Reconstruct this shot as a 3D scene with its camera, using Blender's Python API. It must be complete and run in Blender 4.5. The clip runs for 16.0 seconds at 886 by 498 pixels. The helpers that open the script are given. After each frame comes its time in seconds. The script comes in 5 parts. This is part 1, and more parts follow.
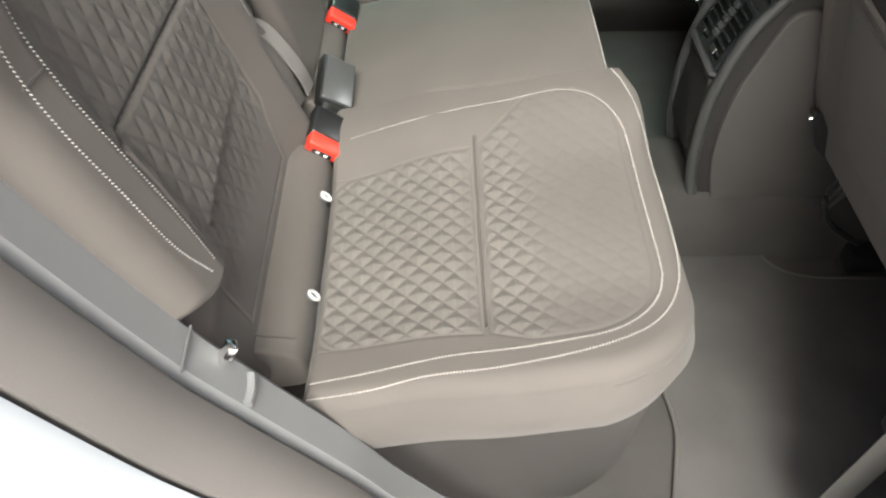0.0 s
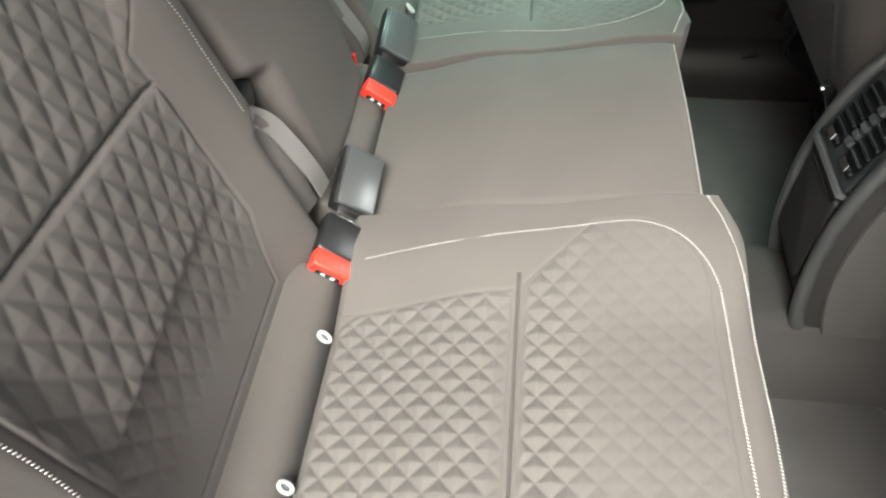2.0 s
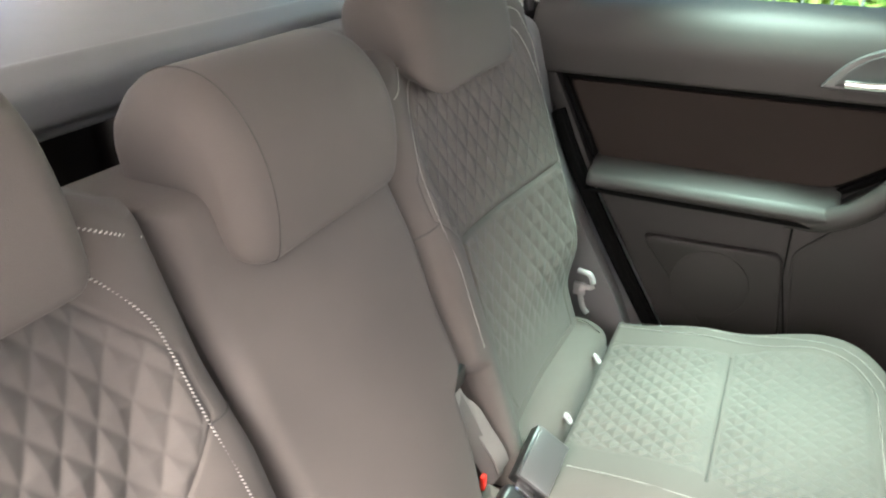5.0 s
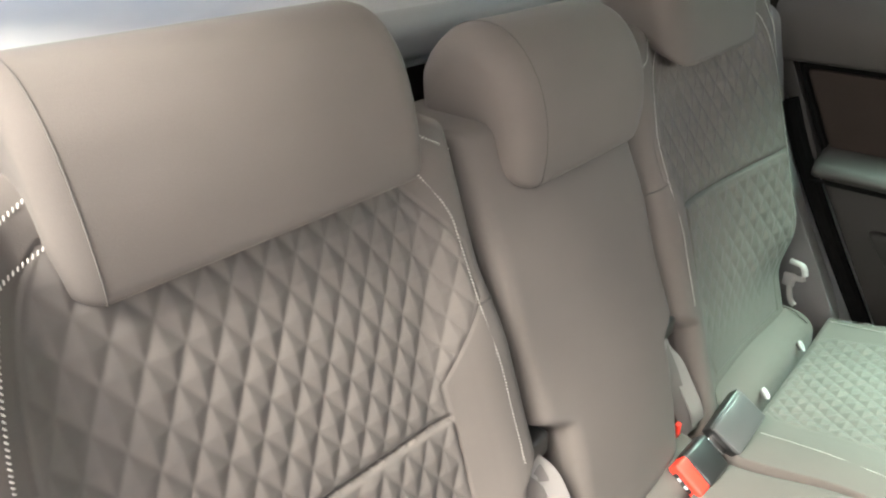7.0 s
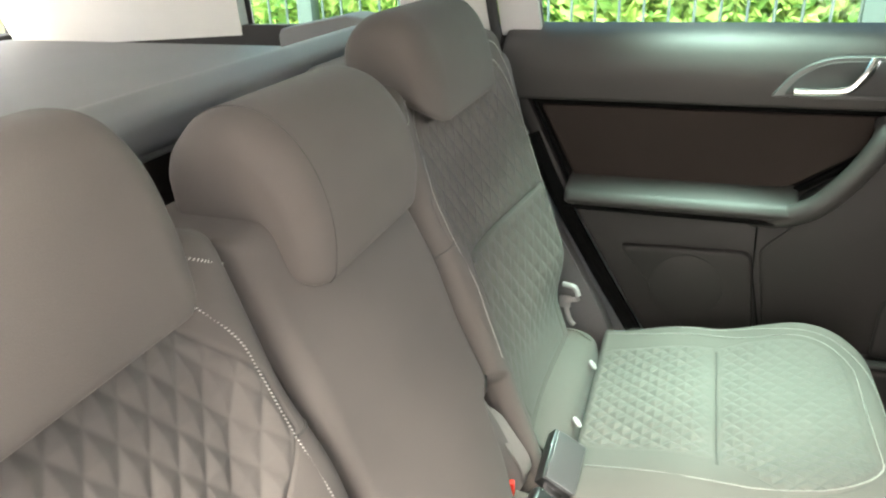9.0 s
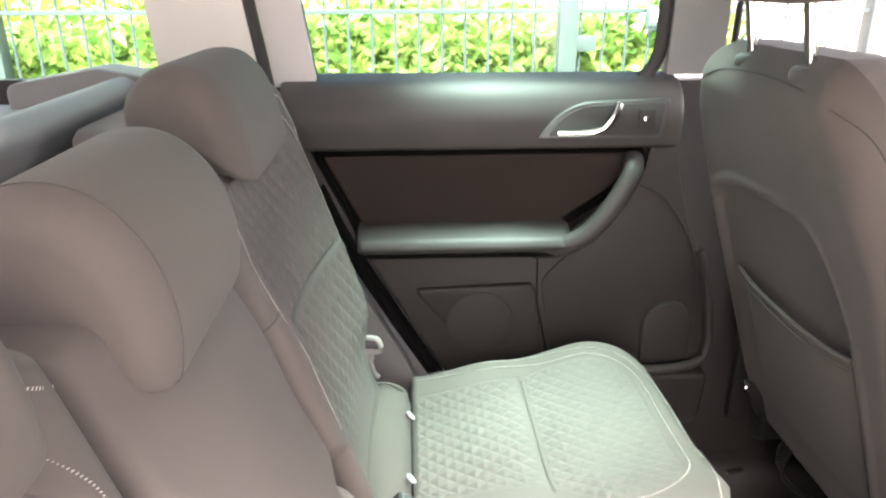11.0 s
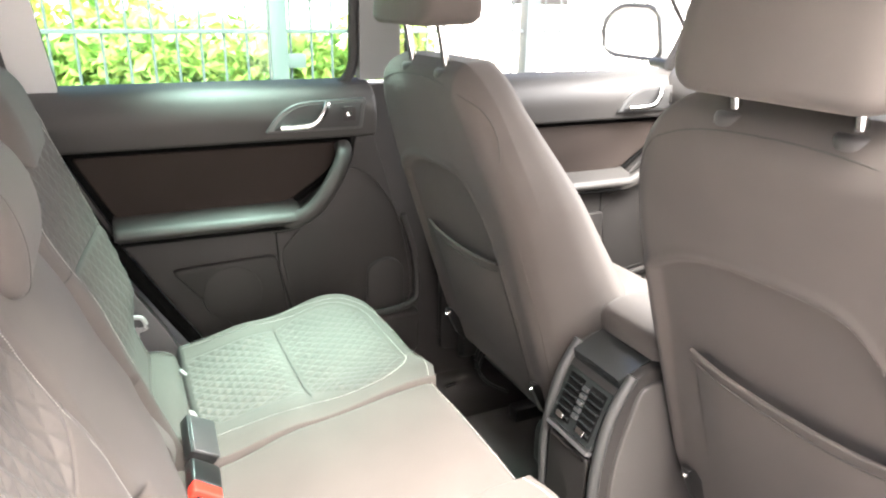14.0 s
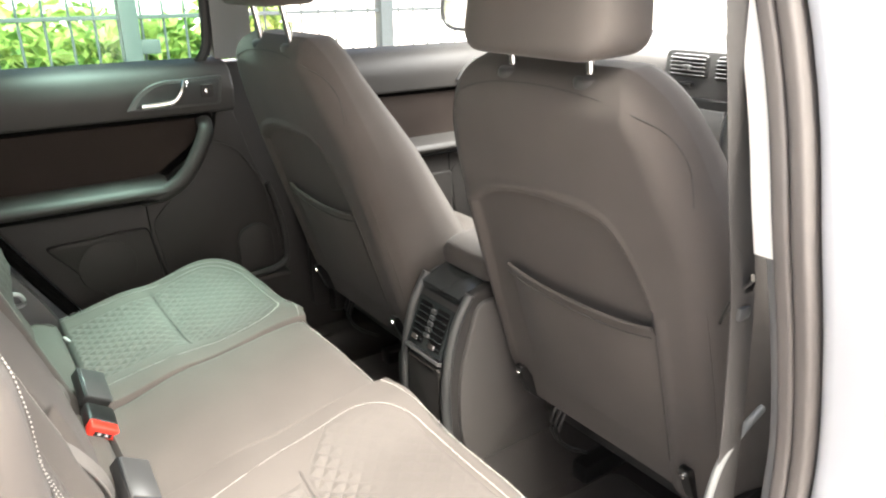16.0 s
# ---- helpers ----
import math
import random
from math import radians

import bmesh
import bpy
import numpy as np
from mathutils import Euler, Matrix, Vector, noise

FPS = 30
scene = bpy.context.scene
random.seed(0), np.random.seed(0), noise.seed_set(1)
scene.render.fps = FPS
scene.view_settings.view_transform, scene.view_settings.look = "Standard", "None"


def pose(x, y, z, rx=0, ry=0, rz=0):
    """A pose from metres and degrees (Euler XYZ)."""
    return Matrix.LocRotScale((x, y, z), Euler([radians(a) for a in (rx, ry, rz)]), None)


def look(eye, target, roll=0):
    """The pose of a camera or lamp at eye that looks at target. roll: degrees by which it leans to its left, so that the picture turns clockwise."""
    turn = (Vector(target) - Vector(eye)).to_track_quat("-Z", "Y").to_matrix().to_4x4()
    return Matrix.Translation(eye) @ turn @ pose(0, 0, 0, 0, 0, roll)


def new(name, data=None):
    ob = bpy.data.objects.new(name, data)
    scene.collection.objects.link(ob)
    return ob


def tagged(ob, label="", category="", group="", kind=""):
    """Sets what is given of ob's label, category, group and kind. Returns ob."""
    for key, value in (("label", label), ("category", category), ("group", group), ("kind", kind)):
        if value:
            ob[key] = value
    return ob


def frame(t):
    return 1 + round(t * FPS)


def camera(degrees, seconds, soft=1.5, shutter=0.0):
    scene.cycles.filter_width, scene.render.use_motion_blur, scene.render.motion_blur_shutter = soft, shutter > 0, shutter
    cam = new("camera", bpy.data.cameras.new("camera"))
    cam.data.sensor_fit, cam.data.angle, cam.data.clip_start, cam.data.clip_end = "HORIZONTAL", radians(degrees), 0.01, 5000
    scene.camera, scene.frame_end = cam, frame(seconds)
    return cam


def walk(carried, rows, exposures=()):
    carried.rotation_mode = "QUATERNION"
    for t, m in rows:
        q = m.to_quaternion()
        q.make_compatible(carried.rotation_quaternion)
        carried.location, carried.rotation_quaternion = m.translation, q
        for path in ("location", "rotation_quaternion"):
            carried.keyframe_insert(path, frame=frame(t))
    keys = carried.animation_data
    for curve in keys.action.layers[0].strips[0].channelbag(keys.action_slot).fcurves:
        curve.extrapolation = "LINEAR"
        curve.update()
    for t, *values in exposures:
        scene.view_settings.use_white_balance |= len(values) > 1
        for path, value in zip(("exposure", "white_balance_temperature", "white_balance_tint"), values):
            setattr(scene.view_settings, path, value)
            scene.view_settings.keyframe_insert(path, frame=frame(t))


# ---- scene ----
cam = camera(64.5, 16.0, soft=2.2)
PATH = [
    (0, (-0.05, -0.979, 1.066), (-0.027, 0.304, -0.468), -0.0),
    (0.5, (-0.041, -0.968, 1.078), (-0.105, 0.303, -0.465), -1.1),
    (1, (-0.067, -0.911, 1.078), (-0.112, 0.36, -0.465), -0.7),
    (1.5, (-0.046, -0.831, 1.049), (-0.137, 0.427, -0.503), -1.8),
    (2, (-0.012, -0.72, 1.01), (-0.186, 0.578, -0.501), -1.9),
    (2.5, (-0.016, -0.649, 1.005), (-0.242, 0.686, -0.466), -1.2),
    (3, (-0.019, -0.6, 1.018), (-0.274, 0.823, -0.366), -0.3),
    (3.5, (-0.014, -0.556, 1.039), (-0.303, 0.932, -0.265), -0.2),
    (4, (-0.017, -0.503, 1.067), (-0.338, 1.062, -0.136), 0.4),
    (4.5, (-0.021, -0.478, 1.093), (-0.521, 1.16, 0.06), 1.1),
    (4.7, (-0.017, -0.472, 1.093), (-0.636, 1.169, 0.133), 0.6),
    (6.8, (0.009, -0.601, 1.097), (-1.158, 0.75, 0.196), 0.4),
    (7, (0.009, -0.623, 1.087), (-1.181, 0.691, 0.16), -0.6),
    (7.5, (-0.011, -0.649, 1.066), (-1.225, 0.579, 0.059), -1.8),
    (8, (-0.04, -0.621, 1.083), (-1.107, 0.751, 0.094), -1.1),
    (8.5, (-0.076, -0.574, 1.091), (-0.875, 1.054, 0.249), -1.0),
    (9, (-0.074, -0.558, 1.093), (-0.707, 1.149, 0.265), -2.4),
    (9.5, (-0.073, -0.533, 1.092), (-0.528, 1.239, 0.284), -2.3),
    (10, (-0.082, -0.502, 1.094), (-0.343, 1.322, 0.317), -1.7),
    (10.2, (-0.106, -0.498, 1.091), (-0.28, 1.341, 0.325), -1.3),
    (12.5, (-0.241, -0.639, 1.092), (0.167, 1.201, 0.424), 0.8),
    (13, (-0.255, -0.68, 1.094), (0.282, 1.112, 0.385), 1.1),
    (13.5, (-0.252, -0.791, 1.101), (0.421, 0.961, 0.41), 1.0),
    (14, (-0.26, -0.853, 1.104), (0.55, 0.85, 0.439), 1.0),
    (14.5, (-0.306, -0.856, 1.107), (0.69, 0.744, 0.438), 0.5),
    (15, (-0.312, -0.897, 1.099), (0.809, 0.608, 0.407), -0.4),
    (15.5, (-0.303, -1.001, 1.099), (0.808, 0.504, 0.392), -0.2),
    (16, (-0.317, -1.065, 1.107), (0.772, 0.454, 0.396), -0.2),
]
EXPOSURES = [(t, stops, kelvin, tint) for t, stops, kelvin, tint in ((0.0, 1.74, 6450, 5), (2.0, 2.0, 6350, 5), (2.6, 2.2, 6380, 7), (3.5, 2.45, 6450, 9), (4.5, 3.12, 6700, 15), (6.8, 2.95, 6750, 9), (8.5, 3.02, 6800, 7), (9.2, 3.13, 6800, 8), (10.0, 3.36, 6800, 20), (12.5, 3.25, 6800, 18), (14.5, 3.35, 6650, 13), (15.5, 3.08, 6650, 12), (16.0, 2.55, 6700, 9))]
walk(cam, [(t, look(eye, target, roll)) for t, eye, target, roll in PATH], EXPOSURES)

# ---- sky and sun: a bright, slightly hazy day
world = bpy.data.worlds.new("sky")
scene.world = world
world.use_nodes = True
wn = world.node_tree
sky = wn.nodes.new("ShaderNodeTexSky")
sky.sky_type = "NISHITA"
sky.sun_disc = False
SUN_UP, SUN_TURN = radians(54), radians(187)
sky.sun_elevation, sky.sun_rotation = SUN_UP, SUN_TURN
sky.dust_density, sky.air_density, sky.ozone_density = 7.0, 1.0, 1.0
bg = wn.nodes["Background"]
bg.inputs["Strength"].default_value = 0.125
wn.links.new(sky.outputs["Color"], bg.inputs["Color"])
sun = new("sun", bpy.data.lights.new("sun", "SUN"))
sun.data.energy, sun.data.angle, sun.data.color = 3.1, radians(28), (0.98, 1.0, 0.98)
sun_way = Vector((math.sin(SUN_TURN) * math.cos(SUN_UP), math.cos(SUN_TURN) * math.cos(SUN_UP), math.sin(SUN_UP)))
sun.matrix_basis = look(sun_way * 30, (0, 0, 0))


def window_lamp(name, eye, target, width, height, watts, colour, spread):
    """Daylight in the upper part of a window opening."""
    lamp = new(name, bpy.data.lights.new(name, "AREA"))
    lamp.data.shape, lamp.data.size, lamp.data.size_y = "RECTANGLE", width, height
    lamp.data.energy, lamp.data.color, lamp.data.spread = watts, colour, radians(spread)
    lamp.matrix_basis = look(eye, target)


window_lamp("side_window_daylight", (0.06, 0.66, 1.24), (0.0, 0.44, 0.45), 0.34, 0.14, 0.8, (0.64, 1.0, 0.87), 58)
window_lamp("windscreen_daylight", (1.20, 0.0, 1.20), (0.85, 0.0, 0.45), 1.1, 0.25, 6.5, (1.0, 1.0, 0.97), 120)


# ---- materials
def principled(name, colour, rough=0.6, metal=0.0, bump=0.0, grain=600.0, stain=0.12, stain_scale=7.0, sheen=0.0, weave=0.0, spec=0.5):
    """A surface with fine grain, relief and broad uneven wear."""
    m = bpy.data.materials.new(name)
    m.use_nodes = True
    nt = m.node_tree
    n, l = nt.nodes, nt.links
    b = n["Principled BSDF"]
    b.inputs["Roughness"].default_value, b.inputs["Metallic"].default_value = rough, metal
    b.inputs["Specular IOR Level"].default_value = spec
    if sheen:
        b.inputs["Sheen Weight"].default_value = sheen
        b.inputs["Sheen Roughness"].default_value = 0.5
    tc = n.new("ShaderNodeTexCoord")
    broad = n.new("ShaderNodeTexNoise")
    broad.inputs["Scale"].default_value, broad.inputs["Detail"].default_value = stain_scale, 5
    fine = n.new("ShaderNodeTexNoise")
    fine.inputs["Scale"].default_value, fine.inputs["Detail"].default_value = grain, 2
    l.new(tc.outputs["Object"], broad.inputs["Vector"])
    l.new(tc.outputs["Object"], fine.inputs["Vector"])
    add = n.new("ShaderNodeMath")
    add.operation = "MULTIPLY_ADD"
    add.inputs[1].default_value = 0.45
    l.new(fine.outputs["Fac"], add.inputs[0])
    l.new(broad.outputs["Fac"], add.inputs[2])
    mr = n.new("ShaderNodeMapRange")
    mr.inputs["From Min"].default_value, mr.inputs["From Max"].default_value = 0.3, 1.15
    mr.inputs["To Min"].default_value, mr.inputs["To Max"].default_value = 1 - stain, 1 + stain
    l.new(add.outputs[0], mr.inputs["Value"])
    mul = n.new("ShaderNodeVectorMath")
    mul.operation = "SCALE"
    mul.inputs[0].default_value = colour[:3]
    l.new(mr.outputs["Result"], mul.inputs["Scale"])
    l.new(mul.outputs["Vector"], b.inputs["Base Color"])
    if bump:
        bp = n.new("ShaderNodeBump")
        bp.inputs["Strength"].default_value, bp.inputs["Distance"].default_value = bump, 0.001
        src = fine.outputs["Fac"]
        if weave:
            wx = n.new("ShaderNodeTexWave")
            wx.inputs["Scale"].default_value = weave
            wx.inputs["Distortion"].default_value = 1.0
            wx.bands_direction = "DIAGONAL"
            l.new(tc.outputs["Object"], wx.inputs["Vector"])
            mix = n.new("ShaderNodeMath")
            mix.operation = "ADD"
            l.new(src, mix.inputs[0])
            l.new(wx.outputs["Fac"], mix.inputs[1])
            src = mix.outputs[0]
        l.new(src, bp.inputs["Height"])
        l.new(bp.outputs["Normal"], b.inputs["Normal"])
    return m


FABRIC = principled("seat_fabric", (0.077, 0.0680, 0.0615), 0.85, bump=0.22, grain=1300, stain=0.16, sheen=0.05, spec=0.25)
QUILT = principled("quilted_fabric", (0.078, 0.0695, 0.063), 0.8, bump=0.25, grain=1500, stain=0.16, sheen=0.05, spec=0.3)
THREAD = principled("white_thread", (0.40, 0.38, 0.35), 0.7, grain=400)
SEAM = principled("seam_cord", (0.052, 0.047, 0.043), 0.9)
PLASTIC = principled("grained_plastic", (0.022, 0.0205, 0.0195), 0.55, bump=0.2, grain=1500, stain=0.08, spec=0.3)
SOFT = principled("soft_door_top", (0.038, 0.036, 0.034), 0.52, bump=0.25, grain=1400, stain=0.08, spec=0.35)
INSERT = principled("door_insert_cloth", (0.028, 0.0220, 0.0192), 0.9, bump=0.2, grain=1400, weave=300, spec=0.15)
BLACK = principled("black_plastic", (0.012, 0.012, 0.012), 0.35, stain=0.1)
RUBBER = principled("black_rubber", (0.02, 0.02, 0.02), 0.6)
BEZEL = principled("dull_grey_bezel", (0.055, 0.056, 0.055), 0.4, metal=0.2)
SATIN = principled("satin_grey_trim", (0.11, 0.11, 0.11), 0.3, metal=0.3)
ZINC = principled("bright_zinc", (0.45, 0.45, 0.44), 0.4, metal=0.2, stain=0.1)
CHROME = principled("chrome", (0.75, 0.74, 0.72), 0.12, metal=1.0, stain=0.03)
GRIP = principled("grip_plastic", (0.055, 0.056, 0.056), 0.28, stain=0.08)
# near-black: painted shade on the doors, also vent wells, door seam and seal
SHADE_DARK = principled("shade_and_dark_parts", (0.004, 0.004, 0.004), 0.95, stain=0.05, spec=0.05)
SIDEGREY = principled("console_side_plastic", (0.058, 0.054, 0.051), 0.5, bump=0.2, grain=1500, stain=0.08)
GLOSS = principled("gloss_dark_panel", (0.024, 0.027, 0.027), 0.2, stain=0.05, grain=200)
JAMB = principled("grey_jamb_trim", (0.13, 0.13, 0.13), 0.5, bump=0.15, grain=1200, stain=0.08)
SEALGREY = principled("grey_rubber_seal", (0.088, 0.079, 0.074), 0.75, stain=0.12)
RED = principled("red_button", (0.75, 0.035, 0.02), 0.4, stain=0.05)
WEBBING = principled("belt_webbing", (0.15, 0.14, 0.132), 0.6, bump=0.4, grain=800, weave=500)
DARKBELT = principled("dark_belt_webbing", (0.036, 0.034, 0.032), 0.6, bump=0.4, grain=800, weave=500)
CARPET = principled("floor_carpet", (0.040, 0.0372, 0.0355), 0.95, bump=0.8, grain=1600, stain=0.3, spec=0.1)
MAT = principled("mat_carpet", (0.060, 0.0565, 0.0545), 0.95, bump=0.8, grain=1300, stain=0.3, spec=0.1)
HEADLINER = principled("pale_pillar_trim", (0.64, 0.635, 0.61), 0.8, bump=0.15, grain=900, stain=0.05)
PAINT = principled("silver_white_paint", (0.42, 0.44, 0.46), 0.25, stain=0.02, grain=50)
SILVER = principled("pale_door_frame", (0.42, 0.42, 0.42), 0.6, stain=0.05)
PILLARGREY = principled("grey_pillar_trim", (0.17, 0.175, 0.17), 0.6, bump=0.15, grain=1200, stain=0.06)
SHELF = principled("load_cover_cloth", (0.15, 0.152, 0.15), 0.55, bump=0.2, grain=900)
STEEL = principled("dark_fence_paint", (0.05, 0.06, 0.065), 0.5)
WHITE = principled("white_plate", (0.8, 0.8, 0.78), 0.5)
RENDER = principled("pale_house_render", (0.84, 0.82, 0.77), 0.9, bump=0.3, grain=60, stain=0.08, stain_scale=1.2)
SLAB = principled("paving", (0.58, 0.53, 0.50), 0.9, bump=0.4, grain=120, stain=0.18, stain_scale=2.0)
PALE_LABEL = principled("white_tag", (0.6, 0.6, 0.6), 0.5)


def leaf_material(name, lo, hi):
    m = principled(name, lo, 0.5)
    nt = m.node_tree
    geo = nt.nodes.new("ShaderNodeNewGeometry")
    ramp = nt.nodes.new("ShaderNodeValToRGB")
    ramp.color_ramp.elements[0].color = (*lo, 1)
    ramp.color_ramp.elements[1].color = (*hi, 1)
    nt.links.new(geo.outputs["Random Per Island"], ramp.inputs["Fac"])
    b = nt.nodes["Principled BSDF"]
    nt.links.new(ramp.outputs["Color"], b.inputs["Base Color"])
    tr = nt.nodes.new("ShaderNodeBsdfTranslucent")
    nt.links.new(ramp.outputs["Color"], tr.inputs["Color"])
    mix = nt.nodes.new("ShaderNodeMixShader")
    mix.inputs[0].default_value = 0.35
    out = nt.nodes["Material Output"]
    nt.links.new(b.outputs[0], mix.inputs[1])
    nt.links.new(tr.outputs[0], mix.inputs[2])
    nt.links.new(mix.outputs[0], out.inputs["Surface"])
    return m


LEAF = leaf_material("hedge_leaf", (0.09, 0.20, 0.04), (0.55, 0.62, 0.20))
LEAF_YELLOW = leaf_material("yellow_leaf", (0.22, 0.28, 0.05), (0.55, 0.50, 0.12))


def glass_material(name, colour):
    m = bpy.data.materials.new(name)
    m.use_nodes = True
    nt = m.node_tree
    nt.nodes.remove(nt.nodes["Principled BSDF"])
    tr = nt.nodes.new("ShaderNodeBsdfTransparent")
    tr.inputs["Color"].default_value = colour
    gl = nt.nodes.new("ShaderNodeBsdfGlossy")
    gl.inputs["Roughness"].default_value = 0.02
    fr = nt.nodes.new("ShaderNodeFresnel")
    fr.inputs["IOR"].default_value = 1.3
    mix = nt.nodes.new("ShaderNodeMixShader")
    nt.links.new(fr.outputs[0], mix.inputs[0])
    nt.links.new(tr.outputs[0], mix.inputs[1])
    nt.links.new(gl.outputs[0], mix.inputs[2])
    nt.links.new(mix.outputs[0], nt.nodes["Material Output"].inputs["Surface"])
    return m


GLASS = glass_material("window_glass", (0.78, 0.95, 0.86, 1))
CLEAR = glass_material("clear_window_glass", (0.96, 0.98, 0.97, 1))


# ---- mesh helpers
def mesh_object(name, verts, faces, material, parent=None, label="", smooth=True):
    me = bpy.data.meshes.new(name)
    me.from_pydata([tuple(v) for v in verts], [], faces)
    me.materials.append(material)
    if smooth:
        me.polygons.foreach_set("use_smooth", [True] * len(me.polygons))
    me.update()
    ob = new(name, me)
    if parent is not None:
        ob.parent = parent
    if label:
        tagged(ob, label)
    return ob


def part(name, bm, material, parent=None, label="", smooth=True, sharp=35):
    """Links a bmesh as one mesh object under a thing or a part."""
    bmesh.ops.recalc_face_normals(bm, faces=bm.faces)
    for f in bm.faces:
        f.smooth = smooth
    for e in bm.edges:
        if len(e.link_faces) == 2 and e.calc_face_angle(0) > radians(sharp):
            e.smooth = False
    me = bpy.data.meshes.new(name)
    bm.to_mesh(me)
    bm.free()
    me.materials.append(material)
    ob = new(name, me)
    if parent is not None:
        ob.parent = parent
    if label:
        tagged(ob, label)
    return ob


def thing(name, label, category, group="", kind="", at=(0, 0, 0)):
    ob = new(name)
    ob.location = at
    return tagged(ob, label, category, group, kind)


def box(x0, x1, y0, y1, z0, z1, bevel=0.004, segments=2):
    bm = bmesh.new()
    bmesh.ops.create_cube(bm, size=1)
    for v in bm.verts:
        v.co = Vector(((x0 + x1) / 2 + v.co.x * (x1 - x0), (y0 + y1) / 2 + v.co.y * (y1 - y0), (z0 + z1) / 2 + v.co.z * (z1 - z0)))
    if bevel:
        bmesh.ops.bevel(bm, geom=bm.edges[:], offset=bevel, segments=segments, profile=0.5, affect="EDGES")
    return bm


def turned(bm, m):
    bmesh.ops.transform(bm, matrix=m, verts=bm.verts)
    return bm


def cylinder(a, b, r0, r1=None, n=20, bevel=0.0):
    a, b = Vector(a), Vector(b)
    bm = bmesh.new()
    bmesh.ops.create_cone(bm, cap_ends=True, segments=n, radius1=r0, radius2=r0 if r1 is None else r1, depth=(b - a).length)
    if bevel:
        rim = [e for e in bm.edges if len(e.link_faces) == 2 and e.calc_face_angle(0) > 1.0]
        bmesh.ops.bevel(bm, geom=rim, offset=bevel, segments=2, affect="EDGES", profile=0.5)
    m = Matrix.Translation((a + b) / 2) @ (b - a).to_track_quat("Z", "Y").to_matrix().to_4x4()
    return turned(bm, m)


def spline(points, step=0.01):
    """Points along a smooth line through the given ones."""
    p = [Vector(q) for q in points]
    p = [p[0] * 2 - p[1]] + p + [p[-1] * 2 - p[-2]]
    out = []
    for i in range(1, len(p) - 2):
        n = max(2, int((p[i + 1] - p[i]).length / step))
        for k in range(n):
            s = k / n
            out.append(0.5 * (2 * p[i] + (p[i + 1] - p[i - 1]) * s + (2 * p[i - 1] - 5 * p[i] + 4 * p[i + 1] - p[i + 2]) * s * s
                              + (3 * p[i] - p[i - 1] - 3 * p[i + 1] + p[i + 2]) * s ** 3))
    out.append(p[-2])
    return out


def tube(points, r, n=8, squash=1.0, up=(0, 0, 1)):
    """A round or flattened cord along points (squash < 1 flattens it along up)."""
    bm = bmesh.new()
    rings = []
    up = Vector(up)
    for i, p in enumerate(points):
        d = (points[min(i + 1, len(points) - 1)] - points[max(i - 1, 0)]).normalized()
        side = d.cross(up)
        side = side.normalized() if side.length > 1e-4 else Vector((1, 0, 0))
        top = side.cross(d)
        rr = r(i / (len(points) - 1)) if callable(r) else r
        rings.append([bm.verts.new(p + side * math.cos(2 * math.pi * k / n) * rr + top * math.sin(2 * math.pi * k / n) * rr * squash) for k in range(n)])
    for a, b in zip(rings, rings[1:]):
        for k in range(n):
            bm.faces.new((a[k], a[(k + 1) % n], b[(k + 1) % n], b[k]))
    bm.faces.new(rings[0][::-1])
    bm.faces.new(rings[-1])
    return bm


def strap(points, width, thick, across):
    """A flat belt along points; across: the way of its width (one, or one a point)."""
    bm = bmesh.new()
    rings = []
    for i, p in enumerate(points):
        d = (points[min(i + 1, len(points) - 1)] - points[max(i - 1, 0)]).normalized()
        a = Vector(across[i] if isinstance(across, list) else across)
        a = (a - d * a.dot(d)).normalized()
        nrm = d.cross(a)
        w, t = width / 2, thick / 2
        rings.append([bm.verts.new(p + a * u * w + nrm * v * t) for u, v in ((-1, -0.5), (-0.94, -1), (0.94, -1), (1, -0.5), (1, 0.5), (0.94, 1), (-0.94, 1), (-1, 0.5))])
    for a, b in zip(rings, rings[1:]):
        for k in range(8):
            bm.faces.new((a[k], a[(k + 1) % 8], b[(k + 1) % 8], b[k]))
    bm.faces.new(rings[0][::-1])
    bm.faces.new(rings[-1])
    return bm


def rounded_profile(points, radius, n=5):
    """A closed 2D outline with its corners rounded; radius: one, or one a corner."""
    out = []
    m = len(points)
    for i in range(m):
        p, a, b = Vector(points[i]), Vector(points[i - 1]), Vector(points[(i + 1) % m])
        r = radius[i] if isinstance(radius, (list, tuple)) else radius
        r = min(r, (a - p).length * 0.49, (b - p).length * 0.49)
        p0, p1 = p + (a - p).normalized() * r, p + (b - p).normalized() * r
        for k in range(n + 1):
            s = k / n
            out.append((1 - s) ** 2 * p0 + 2 * s * (1 - s) * p + s * s * p1)
    return out


